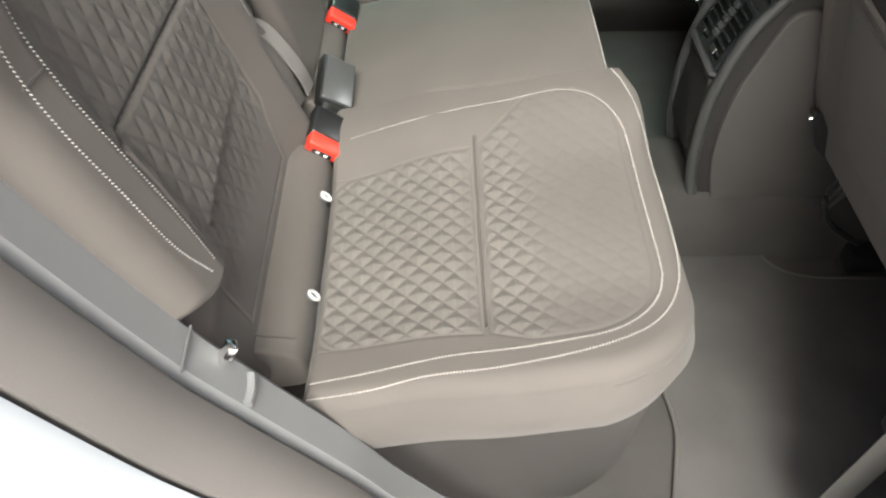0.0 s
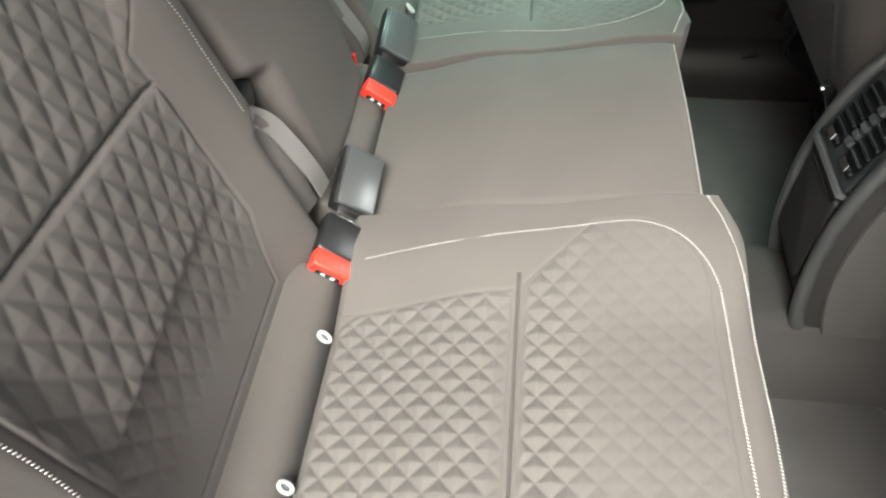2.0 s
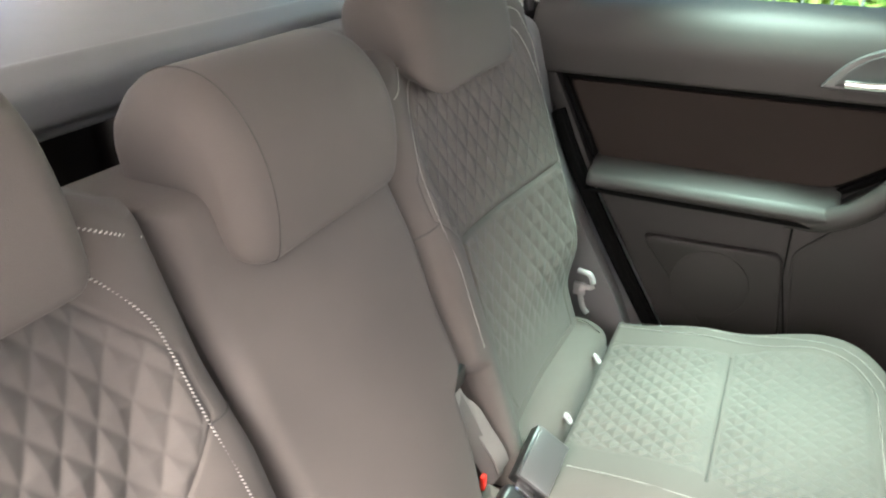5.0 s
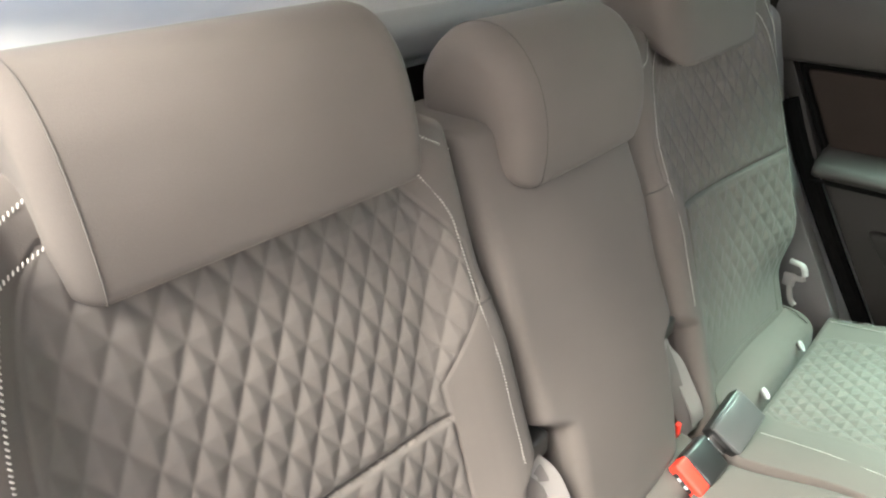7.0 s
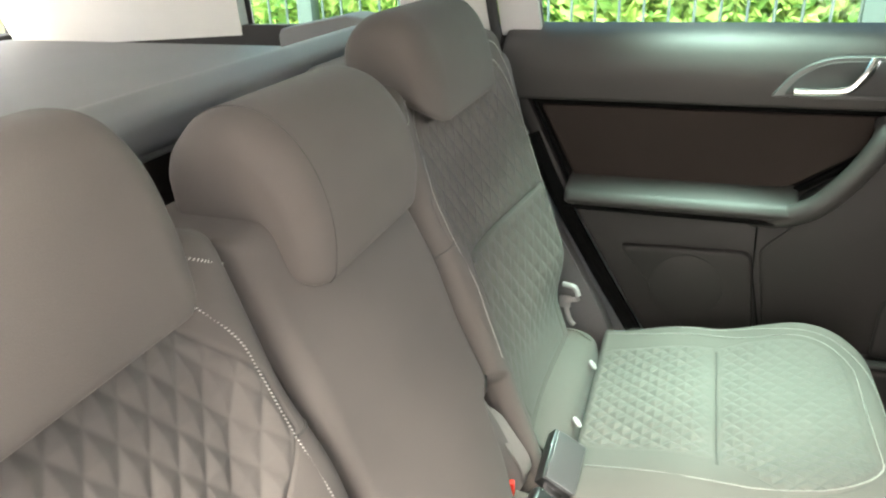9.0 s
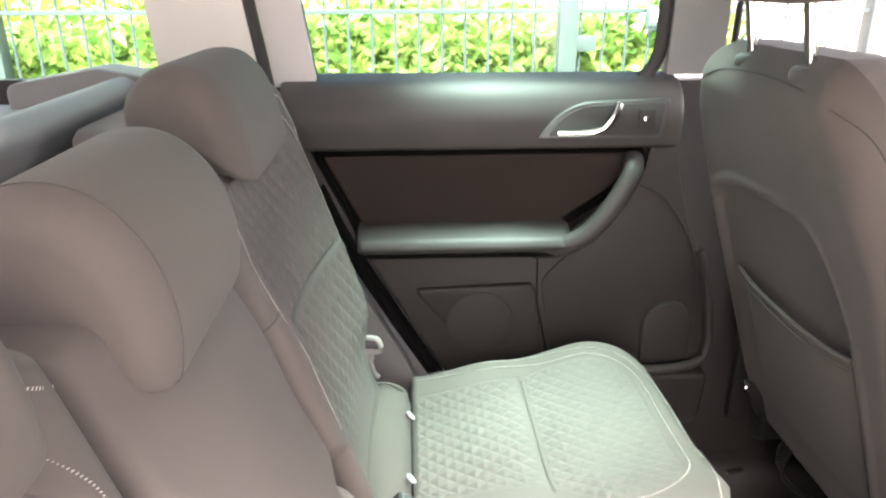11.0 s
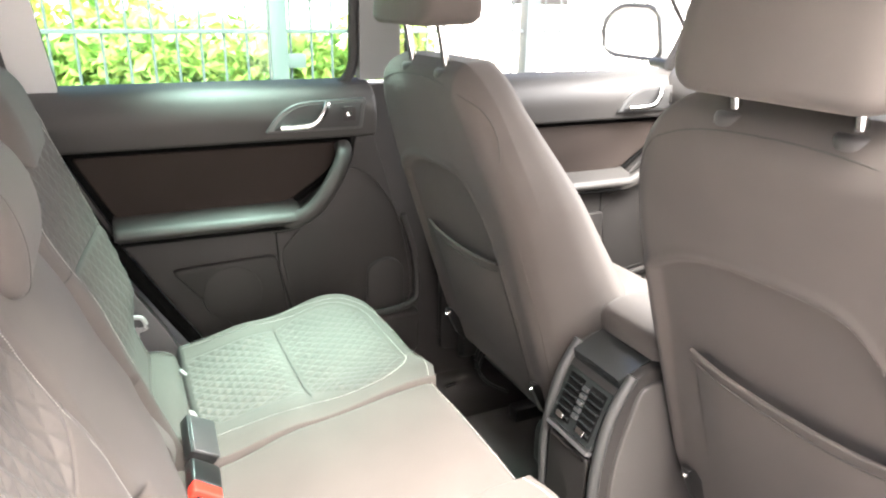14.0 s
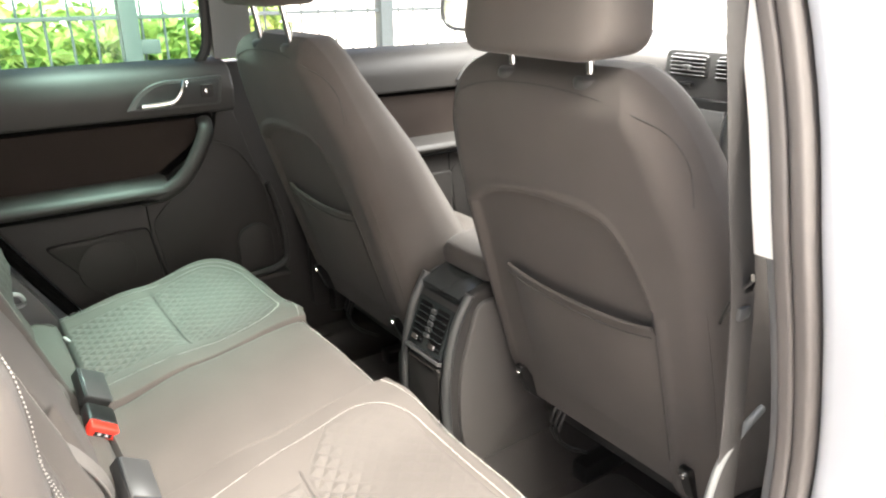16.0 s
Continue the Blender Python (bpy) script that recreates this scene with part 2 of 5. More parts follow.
def prism(outline, place, depth0, depth1, edge=0.006, steps=3, ease=1.0):
    """A closed outline drawn out from depth0 to depth1 with softened ends. place(a, b, d) gives the point."""
    cx = sum(p[0] for p in outline) / len(outline)
    cy = sum(p[1] for p in outline) / len(outline)
    size = max(max(abs(p[0] - cx) for p in outline), max(abs(p[1] - cy) for p in outline))
    sgn = 1 if depth1 > depth0 else -1
    levels = [(depth0 + sgn * edge * (1 - math.cos(math.pi / 2 * k / steps)), 1 - ease * edge / size * (1 - math.sin(math.pi / 2 * k / steps))) for k in range(steps + 1)]
    levels += [(depth1 - (d - depth0), s) for d, s in reversed(levels)]
    bm = bmesh.new()
    rings = [[bm.verts.new(place(cx + (p[0] - cx) * s, cy + (p[1] - cy) * s, d)) for p in outline] for d, s in levels]
    k = len(outline)
    for a, b in zip(rings, rings[1:]):
        for i in range(k):
            bm.faces.new((a[i], a[(i + 1) % k], b[(i + 1) % k], b[i]))
    bm.faces.new(rings[0][::-1])
    bm.faces.new(rings[-1])
    return bm


def smooth01(x):
    x = np.clip(x, 0, 1)
    return x * x * (3 - 2 * x)


def bump01(x):
    """A soft hump, 1 at 0 and 0 from 1 on."""
    x = np.clip(np.abs(x), 0, 1)
    return (1 - x * x) ** 2


def quilt(a, b, w):
    """Height, 0 to 1, of diamonds of width w, low pyramids with soft tops."""
    def slope(x):
        u = np.arcsin(np.abs(np.sin(math.pi * x / w))) * 2 / math.pi
        return np.sqrt(u * u + 0.004) - 0.063
    s, t = slope(a + b), slope(a - b)
    low = (s + t - np.sqrt((s - t) ** 2 + 0.012)) / 2
    return 1.5 * low * (1 - 0.36 * low)


def split_grid(points, region, names, parent, skirt=None):
    """A sheet of nu x nv points, whose faces are shared out among named meshes by region (one number a face)."""
    nu, nv = points.shape[:2]
    flat = points.reshape(-1, 3)
    idx = np.arange(nu * nv).reshape(nu, nv)
    quads = np.stack([idx[:-1, :-1], idx[1:, :-1], idx[1:, 1:], idx[:-1, 1:]], -1)
    made = []
    for k, (name, material, label) in enumerate(names):
        q = quads[region == k].reshape(-1, 4)
        if not len(q):
            continue
        used, inv = np.unique(q, return_inverse=True)
        verts, faces = flat[used].tolist(), inv.reshape(-1, 4).tolist()
        if k == 0 and skirt is not None:
            loop = np.concatenate([idx[:, 0], idx[-1, 1:], idx[-2::-1, -1], idx[0, -2:0:-1]])
            base = len(verts)
            n = len(loop)
            verts += flat[loop].tolist()
            rings = skirt(flat[loop], loop // nv, loop % nv)
            for ring in rings:
                verts += ring.tolist()
            for r in range(len(rings)):
                for i in range(n):
                    j = (i + 1) % n
                    faces.append([base + r * n + i, base + r * n + j, base + (r + 1) * n + j, base + (r + 1) * n + i])
            faces.append([base + len(rings) * n + i for i in range(n)])
        made.append(mesh_object(name, verts, faces, material, parent, label))
    return made


def stitches(points, normal, length=0.0030, gap=0.0034, r=0.00050, slant=0.5):
    """A row of thread stitches along a line, each a small slanted bead."""
    pts = spline(points, 0.004) if len(points) < 60 else points
    verts, faces = [], []
    run, nxt = 0.0, 0.0
    for a, b in zip(pts, pts[1:]):
        seg = (b - a).length
        while nxt < run + seg:
            p = a.lerp(b, (nxt - run) / max(seg, 1e-9))
            nv = normal(p) if callable(normal) else Vector(normal)
            d = (b - a).normalized()
            s = d.cross(nv).normalized()
            d = (d + s * slant).normalized()
            s = d.cross(nv).normalized()
            c = p + nv * r * 0.5
            k = len(verts)
            for f, w in ((-0.5, 0.55), (-0.25, 1.0), (0.25, 1.0), (0.5, 0.55)):
                for u, v in ((1, 0), (0, 1), (-1, 0), (0, -1)):
                    verts.append(c + d * length * f + s * u * r * w * 1.15 + nv * v * r * w)
            for q in range(3):
                for j in range(4):
                    faces.append((k + q * 4 + j, k + q * 4 + (j + 1) % 4, k + q * 4 + 4 + (j + 1) % 4, k + q * 4 + 4 + j))
            faces.append((k + 3, k + 2, k + 1, k))
            faces.append((k + 12, k + 13, k + 14, k + 15))
            nxt += gap
        run += seg
    return verts, faces


# ---- rear seats
SEATS = {
    -1: thing("rear_seat", "grey-brown cloth rear seat with quilted panels by the open door", "car seat", "rear seats"),
    0: thing("rear_seat", "narrow plain grey-brown cloth middle rear seat", "car seat", "rear seats"),
    1: thing("rear_seat", "grey-brown cloth rear seat with quilted panels by the far door", "car seat", "rear seats"),
}
# The backrest lies on the plane x = BX - LEANBACK * z
BX, LEANBACK = -0.1115, 0.33
BN = Vector((1, 0, LEANBACK)).normalized()


def back_edges(z, side):
    """Inner and outer limit of an outer backrest, from the middle of the car."""
    hi = np.clip((z - 0.83) / 0.115, 0, 1)
    outer = 0.650 - 0.12 * (1 - np.sqrt(1 - hi ** 2 * 0.98))
    outer = outer - (0.040 * smooth01((0.575 - z) / 0.035) if side < 0 else 0.075 * smooth01((0.59 - z) / 0.09))
    inner = 0.150 + 0.016 * (1 - np.sqrt(1 - np.clip((z - 0.905) / 0.040, 0, 1) ** 2 * 0.96))
    inner = inner + 0.030 * smooth01((0.572 - z) / 0.03)
    return inner, outer


def row_line(z, side):
    """The inner of the two stitched rows on the outer side."""
    a = 0.583 - 0.085 * (1 - np.sqrt(1 - np.clip((z - 0.76) / 0.155, 0, 1) ** 2 * 0.97))
    a = a - 0.03 * smooth01((0.56 - z) / 0.08)
    return a if side < 0 else a - 0.018


def split_line(a, side):
    """Height of the seam between the two quilted panels."""
    return (0.652 + 0.10 * np.clip(a - 0.25, 0, 0.35)) if side < 0 else 0.687 + 0.0 * a


def back_panels(a, z, side):
    """0 smooth side, 1 upper quilted panel, 2 lower quilted panel; and how far inside its panel a point lies."""
    inner = 0.186 + np.maximum(0, z - 0.79) * 0.75
    inner = np.where(z < 0.74, 0.186 + np.clip((0.74 - z) * 1.15, 0, 0.066), inner)
    outer = row_line(z, side) - (0.012 if side < 0 else 0.009)
    split = split_line(a, side)
    up = np.minimum(np.minimum(a - inner, outer - a), np.minimum(z - split - 0.001, 0.905 - z))
    low = np.minimum(np.minimum(a - (0.252 + np.maximum(0, 0.50 - z) * 0.35), outer - a), np.minimum(split - 0.001 - z, z - 0.425))
    kind = np.where(up > 0, 1, np.where(low > 0, 2, 0))
    return kind, np.maximum(up, low)


def back_height(a, z, side, quilted=True):
    """How far the cover stands before the plane."""
    narrow = smooth01((0.78 - z) / 0.10)
    h = 0.026 * bump01((a - 0.193) / (0.045 + 0.035 * narrow)) * (0.5 + 0.5 * narrow)
    fade = 0.40 * smooth01((z - 0.47) / 0.06) + 0.60 * smooth01((z - 0.540) / 0.016) if side < 0 else smooth01((z - 0.47) / 0.10)
    if side < 0:
        h = h + (0.030 * np.clip((a - 0.22) / 0.32, 0, 1) ** 1.1 + (0.030 + 0.022 * smooth01((z - 0.76) / 0.10)) * smooth01((a - 0.530) / 0.06)) * fade
    else:
        h = h + (0.034 * np.clip((a - 0.30) / 0.245, 0, 1) ** 1.25 - 0.030 * smooth01((a - 0.56) / 0.08)) * fade
    h = h - (0.0 if side < 0 else 0.006) * bump01((a - 0.38) / 0.16)
    kind, deep = back_panels(a, z, side)
    if quilted:
        h = h + np.where(kind > 0, 0.0038 * smooth01(deep / 0.012) * smooth01((z - 0.44) / 0.12) * quilt(a - 0.531, (z - 0.842) * 0.69, 0.0290), 0)
        h = h - 0.0012 * bump01(deep / 0.004) - 0.003 * bump01((z - split_line(a, side)) / 0.004) * (a > 0.25) * (a < 0.57)
        h = h + 0.004 * (kind == 2) * smooth01((z - 0.55) / 0.1)
    inner, outer = back_edges(z, side)
    r = 0.030
    e = np.minimum(np.minimum(a - inner, outer - a), 0.945 - z)
    drop = r - np.sqrt(np.maximum(0, r * r - np.clip(r - e, 0, r) ** 2))
    return h - drop


def top_sag(a, z):
    """How far the upper edge of an outer backrest falls off towards the middle seat."""
    return 0.045 * smooth01((0.27 - a) / 0.12) * smooth01((z - 0.85) / 0.095)


def back_point(a, z, side, lift=0.0):
    h = float(back_height(np.array(a), np.array(z), side, False)) + lift
    z = z - float(top_sag(np.array(a), np.array(z)))
    return Vector((BX - LEANBACK * z, side * a, z)) + BN * h


def outer_backrest(side):
    t = SEATS[side]
    nu, nv = 400, 440
    z = np.linspace(0.375, 0.945, nv)[None, :].repeat(nu, 0)
    inner, outer = back_edges(z, side)
    a = inner + (outer - inner) * np.linspace(0, 1, nu)[:, None]
    h = back_height(a, z, side)
    zs = z - top_sag(a, z)
    p = np.stack([BX - LEANBACK * zs + BN.x * h, side * a, zs + BN.z * h], -1)
    am, zm = (a[1:, 1:] + a[:-1, :-1]) / 2, (z[1:, 1:] + z[:-1, :-1]) / 2
    region = back_panels(am, zm, side)[0]

    def skirt(loop, i, j):
        back = loop.copy()
        back[:, 0] -= 0.10
        mid = loop.copy()
        mid[:, 0] -= 0.05
        return [mid, back]

    if side < 0:
        p, region = p[::-1], region[::-1]
    t = split_grid(p, region, [("backrest", FABRIC, "plain grey-brown cloth bolsters"), ("quilted_panel", QUILT, "diamond-quilted upper panel"), ("lower_quilted_panel", QUILT, "diamond-quilted lower panel")], t, skirt)[0]

    def row(name, spots, lift=0.0005):
        line = [back_point(u, w, side, lift) for u, w in spots]
        dense = spline(line, 0.004)
        v, f = stitches(dense, BN, slant=1.1 * side)
        mesh_object(name, v, f, THREAD, t, "white decorative stitching")

    zz = [0.575, 0.60, 0.64, 0.68, 0.74, 0.79]
    row("stitching", [(0.192, w) for w in zz] + [(0.197, 0.823), (0.217, 0.862), (0.250, 0.890), (0.30, 0.905)])
    zz = [0.58, 0.62, 0.68, 0.74, 0.79, 0.82, 0.845, 0.865, 0.88, 0.893]
    row("stitching", [(0.588 if side < 0 else 0.572, 0.572)] + [(float(row_line(np.array(w), side)), w) for w in zz[1:]] + [(0.50, 0.908)])
    out = 0.0 if side < 0 else 0.014
    row("stitching", [(0.603 - out, 0.572), (0.615 - out, 0.62), (0.615 - out, 0.68), (0.615 - out, 0.74), (0.612 - out, 0.79), (0.605 - out, 0.83), (0.590 - out, 0.866), (0.566 - out, 0.897), (0.538, 0.918), (0.51, 0.931)], 0.0016)
    row("stitching", [(0.258, 0.926), (0.225, 0.914), (0.195, 0.899), (0.168, 0.880)])
    for u0, u1, w in ((0.614, 0.584, 0.772), (0.192, 0.156, 0.735)):
        line = [back_point(u0 + (u1 - u0) * k / 6, w - 0.0008 * k, side, 0.0002) for k in range(7)]
        part("cross_seam", tube(line, 0.0012, 5), SEAM, t)
    return t


outer_backrest(-1)
outer_backrest(1)


def middle_backrest():
    t = SEATS[0]
    nu, nv = 60, 110
    z = np.linspace(0.36, 0.884, nv)[None, :].repeat(nu, 0)
    half = 0.149 - 0.034 * smooth01((0.588 - z) / 0.025)
    y = half * np.linspace(-1, 1, nu)[:, None]
    e = np.minimum(half - np.abs(y), 0.884 - z)
    r = 0.022
    h = 0.012 - 0.012 * smooth01((z - 0.72) / 0.12) + 0.010 * bump01(y / 0.2) + 0.010 * bump01((z - 0.54) / 0.14) - (r - np.sqrt(np.maximum(0, r * r - np.clip(r - e, 0, r) ** 2)))
    h = h - 0.02 * smooth01((0.42 - z) / 0.05)
    p = np.stack([BX - LEANBACK * z + BN.x * h, y, z + BN.z * h], -1)

    def skirt(loop, i, j):
        back = loop.copy()
        back[:, 0] -= 0.09
        return [back]

    split_grid(p, np.zeros((nu - 1, nv - 1), int), [("backrest", FABRIC, "")], t, skirt)
    for s in (-1, 1):
        part("belt_guide", box(-0.316, -0.288, s * 0.148 - 0.018, s * 0.148 + 0.018, 0.545, 0.575, 0.005, 3), BLACK, t, "black plastic belt guide")


middle_backrest()

# ---- headrests


def headrest(t, outline, radii, y0, y1, edge, seams=()):
    bm = prism(rounded_profile(outline, radii, 6), lambda u, v, d: Vector((u, d, v)), y0, y1, edge, 6, 0.9)
    t = part("headrest", bm, FABRIC, t)
    for y in seams:
        ring = [Vector((p[0], y, p[1])) for p in rounded_profile(outline, radii, 6)]
        cx, cz = sum(p.x for p in ring) / len(ring), sum(p.z for p in ring) / len(ring)
        ring = [Vector((cx + (p.x - cx) * 1.001, p.y, cz + (p.z - cz) * 1.001)) for p in ring + ring[:1]]
        part("seam", tube(ring, 0.0006, 5, up=(0, 1, 0)), SEAM, t)
    return t


OUTER_HEAD = [(-0.361, 0.868), (-0.366, 0.920), (-0.384, 0.975), (-0.415, 1.006), (-0.470, 1.004), (-0.507, 0.96), (-0.490, 0.905), (-0.43, 0.893)]
OUTER_R = [0.014, 0.03, 0.04, 0.04, 0.04, 0.04, 0.03, 0.02]
for s in (-1, 1):
    headrest(SEATS[s], OUTER_HEAD, OUTER_R, s * 0.371 - 0.145, s * 0.371 + 0.145, 0.022 if s < 0 else 0.050, (s * 0.371 - 0.127,) if s < 0 else ())
MID_HEAD = [(-0.358, 0.806), (-0.350, 0.865), (-0.366, 0.925), (-0.408, 0.967), (-0.468, 0.966), (-0.507, 0.922), (-0.500, 0.830), (-0.45, 0.826), (-0.405, 0.818)]
MID_R = [0.02, 0.04, 0.05, 0.05, 0.04, 0.02, 0.02, 0.04, 0.04]
headrest(SEATS[0], MID_HEAD, MID_R, -0.104, 0.150, 0.038, (-0.070,))

# ---- seat cushions
FRONT, CORNER = 0.244, 0.125


def cushion_front(a):
    c = np.clip((a - (0.640 - CORNER)) / CORNER, 0, 1)
    return FRONT - CORNER * (1 - np.sqrt(1 - c ** 2 * 0.985)) - 0.024 * smooth01((0.235 - a) / 0.08)


def cushion_inside(a, x):
    """Distance inside the outline of an outer cushion."""
    qx, qa = x - (FRONT - CORNER), a - (0.640 - CORNER)
    corner = CORNER - np.hypot(np.maximum(qx, 0), np.maximum(qa, 0))
    plain = np.minimum(0.640 - a, FRONT - x)
    return np.where((qx > 0) & (qa > 0), corner, plain)


def stitch_inside(a, x):
    """Distance inside the line of the inner stitching at the front of an outer cushion."""
    r = 0.10
    qx, qa = x - (0.211 - r), np.abs(a - 0.386) - (0.203 - r)
    corner = r - np.hypot(np.maximum(qx, 0), np.maximum(qa, 0))
    return np.where((qx > 0) & (qa > 0), corner, np.minimum(0.211 - x, 0.203 - np.abs(a - 0.386)))


def cushion_panels(a, x):
    lo = 0.268 + 0.025 * np.clip(-x / 0.18, 0, 1)
    rear = np.minimum(np.minimum(a - lo, 0.566 - a), np.minimum(x + 0.186, 0.001 - x))
    rear = np.where((rear > 0) & (rear < 0.03), np.minimum(rear, 0.03 - np.hypot(np.maximum(0, 0.03 - np.minimum(a - lo, 0.566 - a)), np.maximum(0, 0.03 - (x + 0.186)))), rear)
    wide = np.clip(x / 0.085, 0, 1)
    front = np.minimum(np.minimum(a - (0.272 - 0.080 * wide), (0.562 + 0.030 * wide) - a), np.minimum(x - 0.010, stitch_inside(a, x) - 0.008))
    kind = np.where(rear > 0, 1, np.where(front > 0, 2, 0))
    return kind, np.maximum(rear, front)


def cushion_height(a, x, side, quilted=True):
    z = (0.418 if side < 0 else 0.411) + np.where((a > 0.415) & (side > 0), 0.010 + 0.008 * smooth01(x / 0.12), 0.024) * smooth01((np.abs(a - 0.415) - 0.09) / 0.13) + 0.034 * smooth01((x + 0.02) / 0.22)
    z = z - 0.032 * smooth01((-0.02 - x) / 0.17)
    kind, deep = cushion_panels(a, x)
    if quilted:
        z = z + np.where(kind > 0, 0.0046 * (1 - (0.80 if side < 0 else 0.40) * smooth01((x - 0.03) / 0.065)) * (1 - 0.6 * bump01((x + 0.004) / 0.026) * (x < 0)) * smooth01(deep / 0.010) * quilt(a, x, 0.0278), 0)
        z = z - 0.0008 * bump01(deep / 0.004)
        z = z - 0.004 * bump01((x - 0.0055) / 0.0024) * (a > 0.250) * (a < 0.556)
    r = 0.024
    e = np.minimum(np.minimum(cushion_inside(a, x), (a - 0.1565) * 5.0 + 0.004), (x + 0.19) * 2.2 + 0.004)
    return z - (r - np.sqrt(np.maximum(0, r * r - np.clip(r - e, 0, r) ** 2)))


def cushion_point(a, x, side, lift=0.0012):
    return Vector((x - 0.009 * float(smooth01(x / 0.2)), side * a, float(cushion_height(np.array(a), np.array(x), side, False)) + lift))


def outer_cushion(side):
    t = SEATS[side]
    nu, nv = 480, 440
    a = np.linspace(0.1565, 0.640, nu)[:, None].repeat(nv, 1)
    xf = cushion_front(a)
    x = -0.190 + (xf + 0.190) * np.linspace(0, 1, nv)[None, :]
    z = cushion_height(a, x, side)
    p = np.stack([x - 0.009 * smooth01(x / 0.2), side * a, z], -1)
    region = cushion_panels((a[1:, 1:] + a[:-1, :-1]) / 2, (x[1:, 1:] + x[:-1, :-1]) / 2)[0]

    def skirt(loop, i, j):
        out = []
        for drop, inset in ((0.030, -0.010), (0.085, -0.002), (0.135, 0.030)):
            ring = loop.copy()
            cx, cy = 0.02, side * 0.40
            d = ring[:, :2] - np.array([cx, cy])
            d = d / np.maximum(np.linalg.norm(d, axis=1, keepdims=True), 1e-6)
            ring[:, :2] -= d * (inset if inset > 0 else inset * smooth01((np.abs(loop[:, 1:2]) - 0.28) / 0.22))
            ring[:, 2] -= drop
            out.append(ring)
        return out

    if side > 0:
        p, region = p[::-1], region[::-1]
    t = split_grid(p, region, [("cushion", FABRIC, "plain grey-brown cloth border"), ("quilted_panel", QUILT, "diamond-quilted rear panel"), ("front_quilted_panel", QUILT, "diamond-quilted front panel")], t, skirt)[0]

    def row(spots):
        dense = spline([cushion_point(u, w, side) for u, w in spots], 0.004)
        v, f = stitches(dense, (0, 0, 1), slant=1.1 * side)
        mesh_object("stitching", v, f, THREAD, t, "white decorative stitching")

    # darker cord sunk in the cross seam, painting the shade of its tuck
    crease_shade = [cushion_point(u, 0.0055, side, -0.0016) for u in np.linspace(0.250, 0.553, 24)]
    part("crease_shade", tube(crease_shade, 0.0010, 6), SEAM, t, "seam across the cushion, its shade drawn as a dark cord")
    turn = [(math.sin(k * math.pi / 12), math.cos(k * math.pi / 12)) for k in range(7)]
    row([(0.226, -0.165), (0.216, -0.09), (0.206, -0.02), (0.198, 0.05)] + [(0.296 - 0.10 * c, 0.111 + 0.10 * s) for s, c in turn] + [(0.386, 0.211)]
        + [(0.489 + 0.10 * c, 0.111 + 0.10 * s) for s, c in turn[::-1]] + [(0.592, 0.04), (0.598, -0.04), (0.606, -0.12), (0.612, -0.185)])
    row([(0.164, 0.208), (0.200, 0.2195), (0.25, 0.233), (0.33, 0.2385), (0.40, 0.2395), (0.465, 0.236), (0.51, 0.228), (0.552, 0.208), (0.582, 0.180), (0.599, 0.143), (0.609, 0.088), (0.616, 0.010), (0.621, -0.06), (0.627, -0.12), (0.630, -0.185)])
    return t


outer_cushion(-1)
outer_cushion(1)


def middle_cushion():
    t = SEATS[0]
    nu, nv = 40, 60
    y = np.linspace(-0.156, 0.156, nu)[:, None].repeat(nv, 1)
    x = np.linspace(-0.190, 0.206, nv)[None, :].repeat(nu, 0)
    e = np.minimum(np.minimum(y + 0.156, 0.156 - y) * 5.0 + 0.003, 0.206 - x)
    r = 0.018
    z = 0.432 + 0.030 * smooth01((x + 0.05) / 0.25) - 0.040 * smooth01((-0.02 - x) / 0.17) + 0.006 * bump01(y / 0.2) - (r - np.sqrt(np.maximum(0, r * r - np.clip(r - e, 0, r) ** 2)))
    p = np.stack([x, y, z], -1)

    def skirt(loop, i, j):
        low = loop.copy()
        low[:, 2] = 0.31
        low[:, 0] -= 0.02
        return [low]

    t = split_grid(p[::-1], np.zeros((nu - 1, nv - 1), int), [("cushion", FABRIC, "")], t, skirt)[0]
    line = spline([Vector((0.199, y, 0.4592 + 0.006 * float(bump01(y / 0.2)))) for y in (-0.148, -0.11, -0.07, -0.03, 0.0, 0.03, 0.07, 0.11, 0.148)], 0.004)
    v, f = stitches(line, (0, 0, 1))
    mesh_object("stitching", v, f, THREAD, t, "white decorative stitching")


middle_cushion()

# ---- padded rolls that close the gap between cushions and backrests, with the child seat anchor loops


